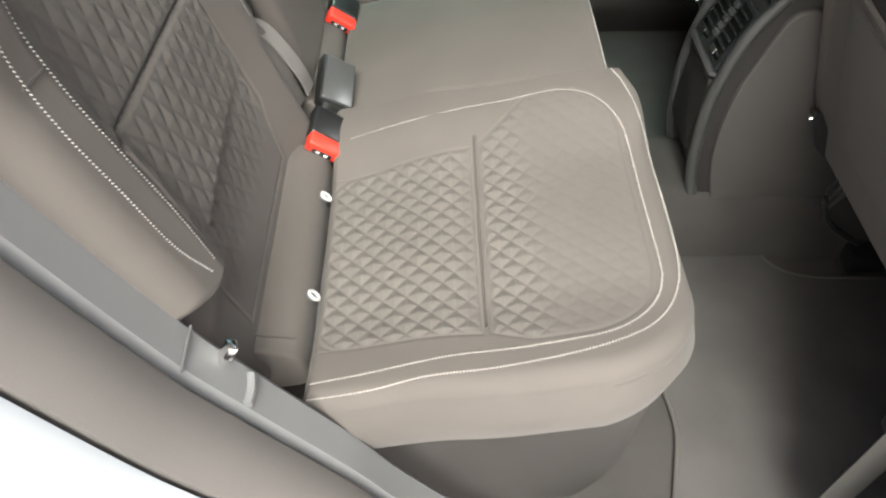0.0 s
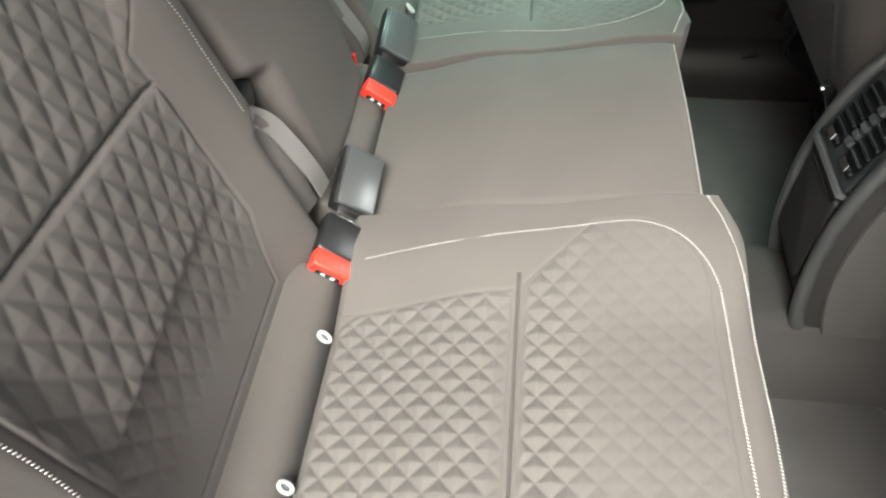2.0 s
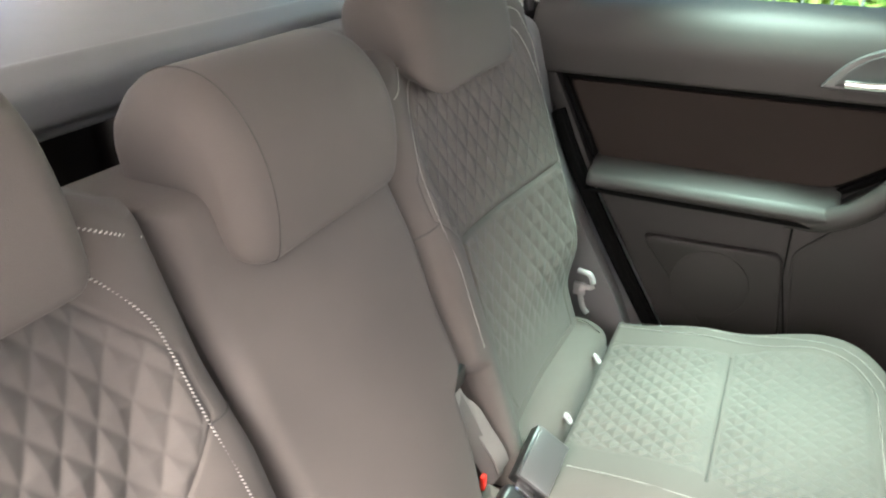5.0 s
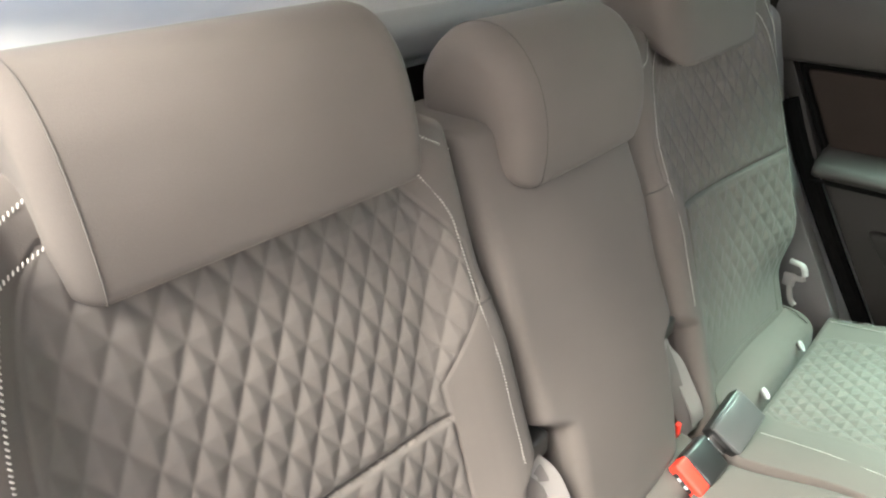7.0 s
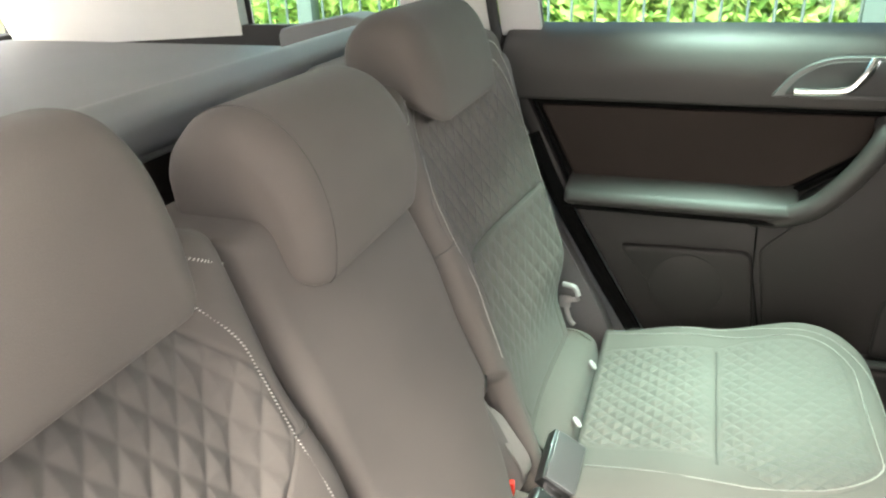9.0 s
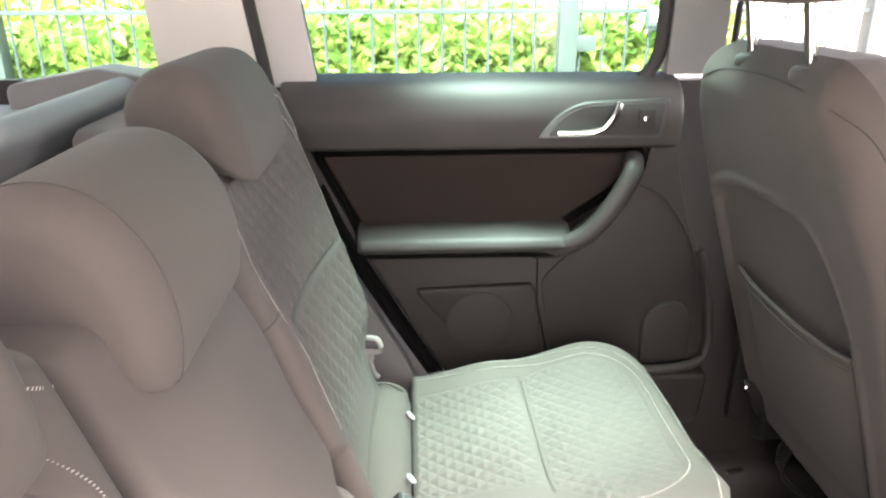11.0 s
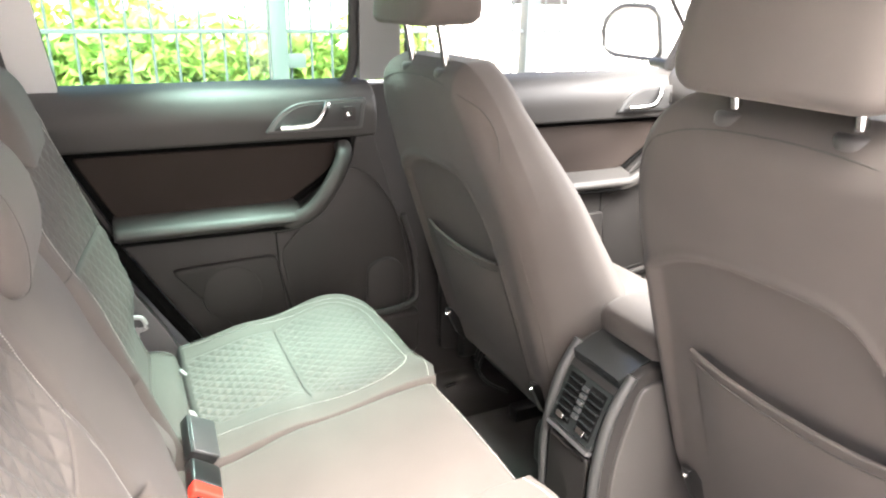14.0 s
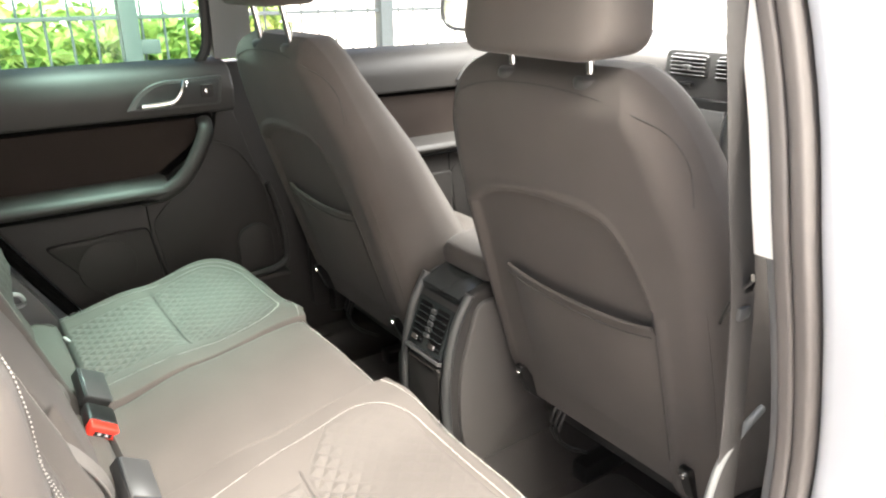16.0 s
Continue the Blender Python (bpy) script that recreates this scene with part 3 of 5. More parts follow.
def roll(y0, y1, seat, anchors=()):
    t = SEATS[seat]
    prof = rounded_profile([(-0.290, 0.32), (-0.288, 0.404), (-0.240, 0.416), (-0.200, 0.399), (-0.190, 0.34)], [0.01, 0.015, 0.03, 0.018, 0.02], 5)
    part("padded_roll", prism(prof, lambda u, v, d: Vector((u, d, v)), y0, y1, 0.008, 4), FABRIC, t)
    if anchors:
        y = max(y0, y1, key=abs)
        fold = spline([Vector((-0.290, y * 0.965, 0.402)), Vector((-0.262, y * 0.962, 0.4155)), Vector((-0.235, y * 0.968, 0.4165)), Vector((-0.206, y * 0.960, 0.404))], 0.006)
        part("fold", tube(fold, 0.0013, 6), SEAM, t, "dark fold at the end of the roll")
    for y in anchors:
        tag = thing("anchor_tag", "small white tag of a child seat anchor", "anchor tag", "child seat anchors")
        c, e1, e2 = Vector((-0.193, y, 0.396)), Vector((0, 1, 0)), Vector((-0.62, 0, 0.78))
        ring = [c + e1 * 0.0046 * math.cos(k * math.pi / 10) + e2 * 0.0080 * math.sin(k * math.pi / 10) for k in range(22)]
        part("tag", tube(ring, 0.0021, 8, up=(0.78, 0, 0.62)), ZINC, tag)
        hole = [(0.0040 * math.cos(k * math.pi / 8), 0.0072 * math.sin(k * math.pi / 8)) for k in range(16)]
        part("hole", prism(hole, lambda u, v, d: c + e1 * u + e2 * v + Vector((0.78, 0, 0.62)) * d, -0.006, -0.0004, 0.0005, 1), JAMB, tag)



roll(-0.575, -0.236, -1, (-0.325, -0.487))
roll(-0.145, 0.145, 0)
roll(0.236, 0.575, 1, (0.325, 0.487))


# ---- buckles
def buckle(y, label, slot, way, low):
    """A black buckle with a red button, the belt tongue pushed in, lying along the bench and leaning on the roll."""
    m = Matrix.Translation((-0.205, y, 0.404)) @ Matrix.Rotation(radians(-4), 4, "Z") @ Matrix.Rotation(radians(5), 4, "X") @ Matrix.Rotation(radians(36), 4, "Y")
    t = thing("seat_belt_buckle", label, "seat belt buckle", "rear buckles")
    part("body", turned(box(-0.026, 0.026, 0.018, 0.072, -0.010, 0.013, 0.006, 3), m), BLACK, t)
    part("button", turned(box(-0.0245, 0.0245, -0.002, 0.022, -0.008, 0.012, 0.004, 3), m), RED, t, "red release button")
    part("slot", turned(box(-0.015, 0.015, -0.0030, -0.0012, -0.0045, 0.0035, 0.0006, 1), m), BLACK, t, "dark slot in the button")
    for u in (-0.006, 0.006):
        part("mark", turned(box(u - 0.0025, u + 0.0025, -0.0036, -0.0028, -0.002, 0.002, 0), m), PALE_LABEL, t)
    part("tongue", turned(box(-0.014, 0.014, 0.068, 0.092, -0.002, 0.003, 0.001), m), CHROME, t, "bright steel tongue")
    tilt = m @ Matrix.Translation((0.002, 0.088, 0.006)) @ Matrix.Rotation(radians(7), 4, "Z") @ Matrix.Rotation(radians(6), 4, "X")
    part("grip", turned(box(-0.027, 0.023, 0.0, 0.082, -0.014, 0.007, 0.0025, 2), tilt), BLACK, t, "black plastic tongue grip")
    part("grip_face", turned(box(-0.0235, 0.0245, 0.0015, 0.0805, 0.004, 0.010, 0.0025, 3), tilt), GRIP, t, "glossy grey face of the grip")
    p = Vector(slot)
    s = spline([p + Vector((-0.035, -0.004, 0.012))] + [p + Vector(q) for q in way], 0.006)
    part("webbing", strap(s, 0.024, 0.003, (0.22, 0.94, 0.26)), WEBBING, t, "grey woven webbing")
    s2 = spline([p + Vector((-0.03, -0.014, 0.002))] + [p + Vector(q) for q in low], 0.008)
    part("lower_webbing", strap(s2, 0.030, 0.002, (0.30, 0.90, 0.30)), SEALGREY, t)
    g = p + Vector(low[-2]).lerp(Vector(low[-1]), 0.55) + Vector((-0.004, -0.021, -0.002))
    part("tag", box(g.x - 0.003, g.x + 0.004, g.y - 0.005, g.y + 0.005, g.z - 0.012, g.z + 0.012, 0.0015), RED, t, "red tag")
    return t


buckle(-0.248, "black seat belt buckle with red button and belt plugged in", (-0.276, -0.155, 0.548),
       [(-0.014, -0.005, 0.003), (0.005, 0.004, -0.015), (0.025, 0.004, -0.046), (0.041, 0.006, -0.082), (0.048, 0.012, -0.116)],
       [(-0.008, -0.012, -0.006), (0.007, -0.011, -0.034), (0.024, -0.014, -0.079), (0.035, -0.011, -0.127)])
buckle(0.067, "black seat belt buckle with red button by the middle cushion", (-0.276, 0.155, 0.545),
       [(-0.012, -0.014, -0.014), (0.005, -0.006, -0.034), (0.021, -0.001, -0.064), (0.036, 0.008, -0.099), (0.040, 0.018, -0.128)],
       [(0.001, -0.024, -0.034), (0.014, -0.020, -0.065), (0.026, -0.008, -0.10), (0.036, 0.004, -0.140)])


# ---- cabin shell
def panel(name, outline, place, d0, d1, material, label, category, edge=0.004, kind="structure"):
    return tagged(part(name, prism(outline, place, d0, d1, edge, 2), material, None), label, category, kind=kind)


def in_xz(u, v, d):
    return Vector((u, d, v))


def in_xy(u, v, d):
    return Vector((u, v, d))


def in_yz(u, v, d):
    return Vector((d, u, v))


FLOOR_OUT = rounded_profile([(0.10, -0.78), (1.75, -0.78), (1.75, 0.80), (0.10, 0.80)], 0.02, 2)
panel("floor", FLOOR_OUT, in_xy, -0.04, 0.0, CARPET, "dark grey carpet floor of the car", "floor")
SEATBOX = rounded_profile([(-0.95, -0.06), (0.16, -0.02), (0.205, 0.08), (0.215, 0.30), (-0.30, 0.34), (-0.95, 0.30)], [0.02, 0.05, 0.05, 0.02, 0.02, 0.02], 4)
panel("seat_base", SEATBOX, in_xz, -0.585, 0.60, CARPET, "dark carpeted base under the rear bench", "seat base", 0.02)
TUNNEL = rounded_profile([(-0.13, -0.02), (-0.11, 0.10), (-0.08, 0.15), (0.08, 0.15), (0.11, 0.10), (0.13, -0.02)], [0.01, 0.03, 0.03, 0.03, 0.03, 0.01], 4)
panel("floor_tunnel", TUNNEL, in_yz, 0.21, 1.5, CARPET, "dark carpet hump along the middle of the floor", "floor tunnel", 0.01)

# the load space behind the bench
panel("boot_floor", rounded_profile([(-1.60, -0.66), (-0.55, -0.66), (-0.55, 0.66), (-1.60, 0.66)], 0.02, 2), in_xy, 0.22, 0.26, CARPET, "dark load space floor", "floor")
ROOF = rounded_profile([(-1.62, -0.62), (0.95, -0.62), (1.05, 0.0), (0.95, 0.62), (-1.62, 0.62)], [0.1, 0.1, 0.3, 0.1, 0.1], 5)
panel("ceiling", ROOF, in_xy, 1.33, 1.37, HEADLINER, "pale cloth headliner under the roof", "ceiling", 0.01)


def slab_between(name, points, thickness, material, label, category):
    """A flat pillar or trim with four or more corners in space, given a thickness towards the outside."""
    p = [Vector(q) for q in points]
    n = (p[1] - p[0]).cross(p[2] - p[0]).normalized()
    bm = bmesh.new()
    a = [bm.verts.new(q) for q in p]
    b = [bm.verts.new(q + n * thickness) for q in p]
    k = len(p)
    bm.faces.new(a[::-1])
    bm.faces.new(b)
    for i in range(k):
        bm.faces.new((a[i], a[(i + 1) % k], b[(i + 1) % k], b[i]))
    bmesh.ops.bevel(bm, geom=bm.edges[:], offset=min(0.008, thickness * 0.3), segments=3, profile=0.5, affect="EDGES")
    return tagged(part(name, bm, material, None), label, category, kind="structure")


# far side: pillars and roof rail (y > 0)
slab_between("pillar_c", [(-0.612, 0.735, 0.90), (-0.438, 0.735, 0.90), (-0.492, 0.66, 1.36), (-0.625, 0.66, 1.36)], -0.035, HEADLINER, "pale grey trim of the rear pillar", "pillar")
slab_between("door_frame", [(-0.418, 0.737, 0.90), (-0.345, 0.737, 0.90), (-0.400, 0.663, 1.36), (-0.472, 0.663, 1.36)], -0.03, SILVER, "pale grey frame of the rear door behind its window", "door frame")
tagged(part("door_gap_seal", tube([Vector((-0.428, 0.733, 0.90)), Vector((-0.482, 0.658, 1.36))], 0.0105, 10), RUBBER), "dark rubber seal between rear door and pillar", "door seal", kind="structure")
slab_between("pillar_b", [(0.275, 0.735, 0.93), (0.375, 0.735, 0.93), (0.345, 0.66, 1.36), (0.255, 0.66, 1.36)], -0.04, PILLARGREY, "grey trim of the middle pillar", "pillar")
slab_between("pillar_b_lower", [(0.30, 0.728, 0.0), (0.60, 0.728, 0.0), (0.50, 0.728, 0.92), (0.285, 0.728, 0.92)], -0.04, PLASTIC, "dark trim at the foot of the middle pillar", "pillar")
slab_between("pillar_d", [(-1.58, 0.70, 0.88), (-0.970, 0.72, 0.91), (-0.935, 0.65, 1.36), (-1.62, 0.60, 1.36)], -0.035, HEADLINER, "pale grey trim of the rearmost pillar", "pillar")
slab_between("quarter_panel", [(-1.60, 0.70, 0.22), (-0.42, 0.71, 0.22), (-0.36, 0.735, 0.91), (-0.55, 0.735, 0.93), (-1.60, 0.70, 0.93)], -0.03, PLASTIC, "dark side trim of the load space", "side trim")
slab_between("pillar_a", [(1.45, 0.72, 0.93), (1.55, 0.71, 0.93), (0.98, 0.62, 1.36), (0.90, 0.62, 1.36)], -0.04, HEADLINER, "pale windscreen pillar", "pillar")
# near side
slab_between("quarter_panel_near", [(-1.60, -0.70, 0.22), (-0.30, -0.70, 0.22), (-0.36, -0.735, 0.91), (-1.60, -0.70, 0.93)], 0.03, PLASTIC, "dark side trim of the load space by the open door", "side trim")
slab_between("pillar_c_near", [(-0.62, -0.735, 0.93), (-0.42, -0.735, 0.91), (-0.46, -0.66, 1.36), (-0.72, -0.66, 1.36)], 0.035, HEADLINER, "pale grey rear pillar trim by the open door", "pillar")
slab_between("pillar_d_near", [(-1.55, -0.70, 0.93), (-1.18, -0.71, 0.93), (-1.22, -0.64, 1.36), (-1.62, -0.60, 1.36)], 0.035, HEADLINER, "pale grey rearmost pillar trim", "pillar")
slab_between("pillar_a_near", [(1.45, -0.72, 0.93), (1.55, -0.71, 0.93), (0.98, -0.62, 1.36), (0.90, -0.62, 1.36)], 0.04, HEADLINER, "pale windscreen pillar by the wheel", "pillar")
slab_between("tailgate", [(-1.58, -0.78, 0.15), (-1.58, 0.78, 0.15), (-1.58, 0.78, 0.91), (-1.58, -0.78, 0.91)], -0.06, PLASTIC, "dark inner trim of the tailgate", "tailgate")


slab_between("far_body", [(-1.70, 0.80, -0.30), (1.75, 0.80, -0.30), (1.75, 0.80, 0.915), (-1.70, 0.80, 0.915)], -0.05, PAINT, "silver-white outer skin of the far side", "car body")
slab_between("front_wall", [(1.72, -0.75, -0.1), (1.72, 0.75, -0.1), (1.72, 0.75, 0.95), (1.72, -0.75, 0.95)], 0.05, PLASTIC, "dark wall before the footwells", "bulkhead")
slab_between("near_front_door", [(0.56, -0.78, -0.05), (1.75, -0.78, -0.05), (1.75, -0.78, 0.915), (0.48, -0.78, 0.915)], 0.05, PLASTIC, "dark inner side of the driver's door", "car door")
# ---- load cover behind the bench
def load_cover():
    t = thing("load_cover", "grey load cover behind the rear bench", "parcel shelf")
    out = rounded_profile([(-1.55, -0.66), (-0.60, -0.62), (-0.60, 0.62), (-1.55, 0.66)], 0.03, 4)
    part("board", prism(out, in_xy, 0.885, 0.905, 0.006), SHELF, t)
    rim = rounded_profile([(-0.66, 0.895), (-0.59, 0.895), (-0.585, 0.935), (-0.62, 0.955), (-0.67, 0.935)], 0.012, 4)
    part("front_rail", prism(rim, in_xz, -0.60, 0.60, 0.01), SHELF, t, "dark plastic rail")
    part("end_cap", prism(rounded_profile([(-0.80, 0.895), (-0.575, 0.895), (-0.58, 0.95), (-0.66, 0.965), (-0.80, 0.94)], 0.015, 4), in_xz, 0.585, 0.665, 0.008), SHELF, t)


load_cover()


# ---- doors: the inner trim faces the seats; u along the car, v up, d into the cabin
def door_trim(x0, label, group, rear=True):
    """The trim of a door on the far side; x0 shifts it along the car."""
    t = thing("door", label, "car door", group)

    def at(u, v, d):
        return Vector((x0 + u, 0.735 - d, v))

    e1 = 0.24 if rear else 0.41
    u1 = 0.30 if rear else 0.72
    u0 = -0.41 if rear else -0.30
    # carrier with a slanted rear edge, set back behind the raised fields
    full = [(-0.40, 0.90), (-0.375, 0.80), (-0.30, 0.64), (-0.12, 0.34), (-0.04, 0.20), (0.42, 0.16), (0.42, 0.50), (0.36, 0.66), (0.30, 0.90)] if rear else [(-0.30, 0.90), (-0.30, 0.20), (0.72, 0.16), (0.72, 0.90)]
    part("panel", prism(rounded_profile(full, 0.03, 4), at, -0.03, 0.004, 0.006), PLASTIC, t, "dark grained plastic trim")
    # soft top with a rounded, overhanging shoulder
    sh = rounded_profile([(-0.02, 0.803), (0.040, 0.806), (0.047, 0.872), (0.022, 0.918), (-0.040, 0.934)], [0.01, 0.008, 0.03, 0.035, 0.01], 6)
    part("shoulder", prism([(p[0], p[1]) for p in sh], lambda a, b, d: Vector((x0 + d, 0.735 - a, b)), u0, u1, 0.01), SOFT, t, "soft grey shoulder under the window")
    # recessed cloth insert; a near-black plate and cord paint the shade in its groove
    ins = rounded_profile([(u0 + 0.055, 0.800), (e1, 0.800), (e1 - 0.03, 0.735), (e1 - 0.14, 0.655), (u0 + 0.135, 0.640)], [0.012, 0.03, 0.05, 0.02, 0.012], 6)
    part("groove", prism(rounded_profile([(u0 + 0.045, 0.806), (e1 + 0.012, 0.806), (e1 + 0.004, 0.745), (e1 - 0.13, 0.65), (u0 + 0.13, 0.630)], [0.012, 0.03, 0.05, 0.02, 0.012], 6), at, 0.0, 0.008, 0.002), SHADE_DARK, t)
    part("insert", prism([p for p in rounded_profile([(u0 + 0.066, 0.792), (e1 - 0.012, 0.792), (e1 - 0.042, 0.735), (e1 - 0.146, 0.664), (u0 + 0.138, 0.650)], [0.012, 0.03, 0.05, 0.02, 0.012], 6)], at, 0.0, 0.015, 0.006), INSERT, t, "dark cloth insert")
    # raised rims before and behind the insert, and the raised field below it
    behind = [(-0.398, 0.806), (u0 + 0.045, 0.806), (u0 + 0.13, 0.628), (-0.296, 0.628)] if rear else [(-0.30, 0.806), (u0 + 0.045, 0.806), (u0 + 0.13, 0.628), (-0.30, 0.628)]
    part("rear_rim", prism(rounded_profile(behind, 0.006, 3), at, 0.0, 0.030, 0.005), PLASTIC, t)
    ahead = [(e1 + 0.012, 0.806), (u1 - 0.004, 0.806), (u1 + 0.04, 0.66), (u1 + 0.06, 0.60), (e1 - 0.13, 0.60), (e1 - 0.13, 0.645), (e1 + 0.002, 0.742)]
    part("front_rim", prism(rounded_profile(ahead, [0.01, 0.006, 0.02, 0.01, 0.01, 0.02, 0.05], 4), at, 0.0, 0.026, 0.005), PLASTIC, t)
    below = [(-0.294, 0.636), (-0.12, 0.34), (-0.05, 0.20), (0.41, 0.17), (0.41, 0.50), (0.352, 0.64), (e1 - 0.125, 0.636)] if rear else [(-0.30, 0.636), (-0.30, 0.20), (0.72, 0.17), (0.72, 0.636)]
    part("lower_field", prism(rounded_profile(below, 0.02, 4), at, 0.0, 0.025, 0.005), PLASTIC, t)
    # armrest
    arm = rounded_profile([(0.0, 0.616), (0.066, 0.619), (0.077, 0.630), (0.068, 0.645), (0.0, 0.668)], [0.005, 0.010, 0.010, 0.012, 0.005], 6)
    part("insert_shade", tube([at(q[0], q[1], 0.012) for q in ins + ins[:2]], 0.0048, 8, 1.0, (0, 1, 0)), SHADE_DARK, t)
    part("armrest", prism(arm, lambda a, b, d: Vector((x0 + d, 0.735 - a, b)), u0 + 0.125, e1 - 0.130, 0.012, 4), SOFT, t, "soft grey armrest")
    # near-black strip drawn in for the shade under the armrest
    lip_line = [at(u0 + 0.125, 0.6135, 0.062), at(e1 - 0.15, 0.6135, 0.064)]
    part("armrest_shade", tube(lip_line, 0.004, 8), SHADE_DARK, t)
    pull = spline([at(e1 - 0.20, 0.618, 0.042), at(e1 - 0.15, 0.626, 0.058), at(e1 - 0.10, 0.655, 0.064), at(e1 - 0.055, 0.712, 0.062), at(e1 - 0.025, 0.765, 0.05), at(e1 - 0.02, 0.785, 0.022)], 0.012)
    part("pull_handle", tube(pull, 0.0195, 14, 0.8, (0, 1, 0)), SOFT, t, "grey pull handle")
    # lower field with loudspeaker and bottle pocket
    mid = 0.065 if rear else e1 - 0.2
    spk = rounded_profile([(-0.186, 0.534), (mid - 0.014, 0.542), (mid + 0.012, 0.36), (-0.045, 0.36)] if rear else [(-0.25, 0.535), (mid, 0.545), (mid, 0.3), (-0.25, 0.3)], 0.02, 5)
    part("speaker_field", prism(spk, at, 0.0, 0.036, 0.009, 4), PLASTIC, t)
    part("speaker_grille", cylinder(at(-0.055, 0.46, 0.02), at(-0.055, 0.46, 0.0375), 0.068, 0.066, 40, 0.001), PLASTIC, t, "round loudspeaker grille")
    part("seam", tube([at(mid - 0.012, 0.605, 0.0266), at(mid - 0.008, 0.5, 0.0266), at(mid + 0.022, 0.36, 0.0266)], 0.0016, 6), SHADE_DARK, t)
    pocket = rounded_profile([(mid + 0.03, 0.345), (mid - 0.002, 0.545), (e1 - 0.10, 0.625), (e1 - 0.01, 0.735), (e1 + 0.045, 0.715), (e1 + 0.115, 0.62), (e1 + 0.145, 0.46), (e1 + 0.155, 0.375)], [0.01, 0.02, 0.06, 0.02, 0.06, 0.08, 0.06, 0.02], 6)
    part("pocket_edge", tube([at(q[0], q[1], 0.0255) for q in pocket + pocket[:2]], 0.0024, 6, 1.0, (0, 1, 0)), PLASTIC, t)
    part("pocket_back", prism(pocket, at, 0.0, 0.0262, 0.003), PLASTIC, t)
    part("bottle_recess", prism(rounded_profile([(e1 + 0.03, 0.36), (e1 + 0.03, 0.48), (e1 + 0.09, 0.50), (e1 + 0.13, 0.47), (e1 + 0.13, 0.36)], [0.01, 0.04, 0.04, 0.03, 0.01], 5), at, 0.0, 0.036, 0.006), PLASTIC, t)
    lip = spline([at(-0.06, 0.352, 0.03), at(0.05, 0.355, 0.055), at(0.20, 0.360, 0.068), at(0.34, 0.366, 0.064), at(0.385, 0.375, 0.055), at(0.402, 0.40, 0.045), at(0.398, 0.50, 0.030), at(0.37, 0.60, 0.025)] if rear else
                 [at(-0.25, 0.315, 0.05), at(0.05, 0.325, 0.06), at(0.20, 0.345, 0.07), at(0.5, 0.372, 0.062)], 0.02)
    part("pocket_lip", tube(lip, 0.009, 10, 1.0), PLASTIC, t)
    front = rounded_profile([(0.02, 0.20), (0.055, 0.235), (0.071, 0.35), (0.03, 0.358)] if rear else [(0.03, 0.17), (0.075, 0.19), (0.07, 0.325), (0.03, 0.325)], 0.012, 4)
    part("pocket_front", prism(front, lambda a, b, d: Vector((x0 + d, 0.735 - a, b)), -0.05 if rear else -0.25, 0.40 if rear else 0.6, 0.01), PLASTIC, t)
    # release lever in its bowl
    hx = e1 - 0.20
    bez = rounded_profile([(hx, 0.826), (hx + 0.03, 0.868), (hx + 0.075, 0.890), (hx + 0.232, 0.895), (hx + 0.222, 0.826)], [0.006, 0.03, 0.03, 0.008, 0.008], 6)
    part("handle_bezel", prism(bez, at, 0.03, 0.050, 0.004), BEZEL, t, "satin grey handle surround")
    bowl = rounded_profile([(hx + 0.018, 0.832), (hx + 0.042, 0.866), (hx + 0.08, 0.884), (hx + 0.222, 0.888), (hx + 0.214, 0.832)], [0.006, 0.03, 0.03, 0.008, 0.008], 6)
    bowl = part("handle_bowl", prism(bowl, at, 0.03, 0.0525, 0.002), RUBBER, t, "dark handle bowl")
    lever = spline([at(hx + 0.032, 0.838, 0.062), at(hx + 0.075, 0.840, 0.068), at(hx + 0.108, 0.846, 0.070), at(hx + 0.128, 0.870, 0.068), at(hx + 0.138, 0.888, 0.058)], 0.006)
    part("release_lever", tube(lever, lambda s: 0.0056 + 0.002 * s, 10, 0.8, (0, 1, 0)), CHROME, t, "chrome release lever")
    knob = part("lock_plate", prism(rounded_profile([(hx + 0.175, 0.845), (hx + 0.175, 0.878), (hx + 0.205, 0.878), (hx + 0.205, 0.845)], 0.004, 3), at, 0.05, 0.0555, 0.002), PLASTIC, t)
    part("lock_knob", cylinder(at(hx + 0.188, 0.862, 0.055), at(hx + 0.188, 0.862, 0.060), 0.006, n=14, bevel=0.001), CHROME, t)
    return t


door_trim(0.0, "closed rear door with dark trim, grey armrest and chrome lever", "car doors")
door_trim(0.78, "closed front passenger door with grey armrest seen past the seat", "car doors", rear=False)


def side_window(name, corners, label, group):
    """A pane with its black seal; corners in (u, v), with the glass leaning in towards the roof."""
    t = thing(name, label, "car window", group, "structure")

    def lean(u, v, d):
        return Vector((u, 0.765 - (v - 0.93) * 0.20 + d, v))

    out = rounded_profile(corners, [0.035, 0.09, 0.05, 0.05] if name == "window_1" else 0.03, 6)
    pane = part("pane", prism(out, lean, 0.0, 0.004, 0.001, 1), CLEAR if name == "window_2" else GLASS, t, "clear side glass")
    pane.visible_shadow = False
    ring = [lean(p[0], p[1], -0.012) for p in out]
    part("seal", tube(ring + ring[:2], 0.013 if name == "window_1" else 0.006, 8, 1.0, (0, 1, 0)), RUBBER, t, "black rubber window seal")


side_window("window_1", [(-0.355, 0.893), (0.268, 0.905), (0.245, 1.30), (-0.405, 1.30)], "closed rear side window looking onto a hedge", "side windows")
side_window("window_2", [(0.40, 0.90), (1.38, 0.90), (0.98, 1.30), (0.37, 1.30)], "front passenger window with bright daylight", "side windows")
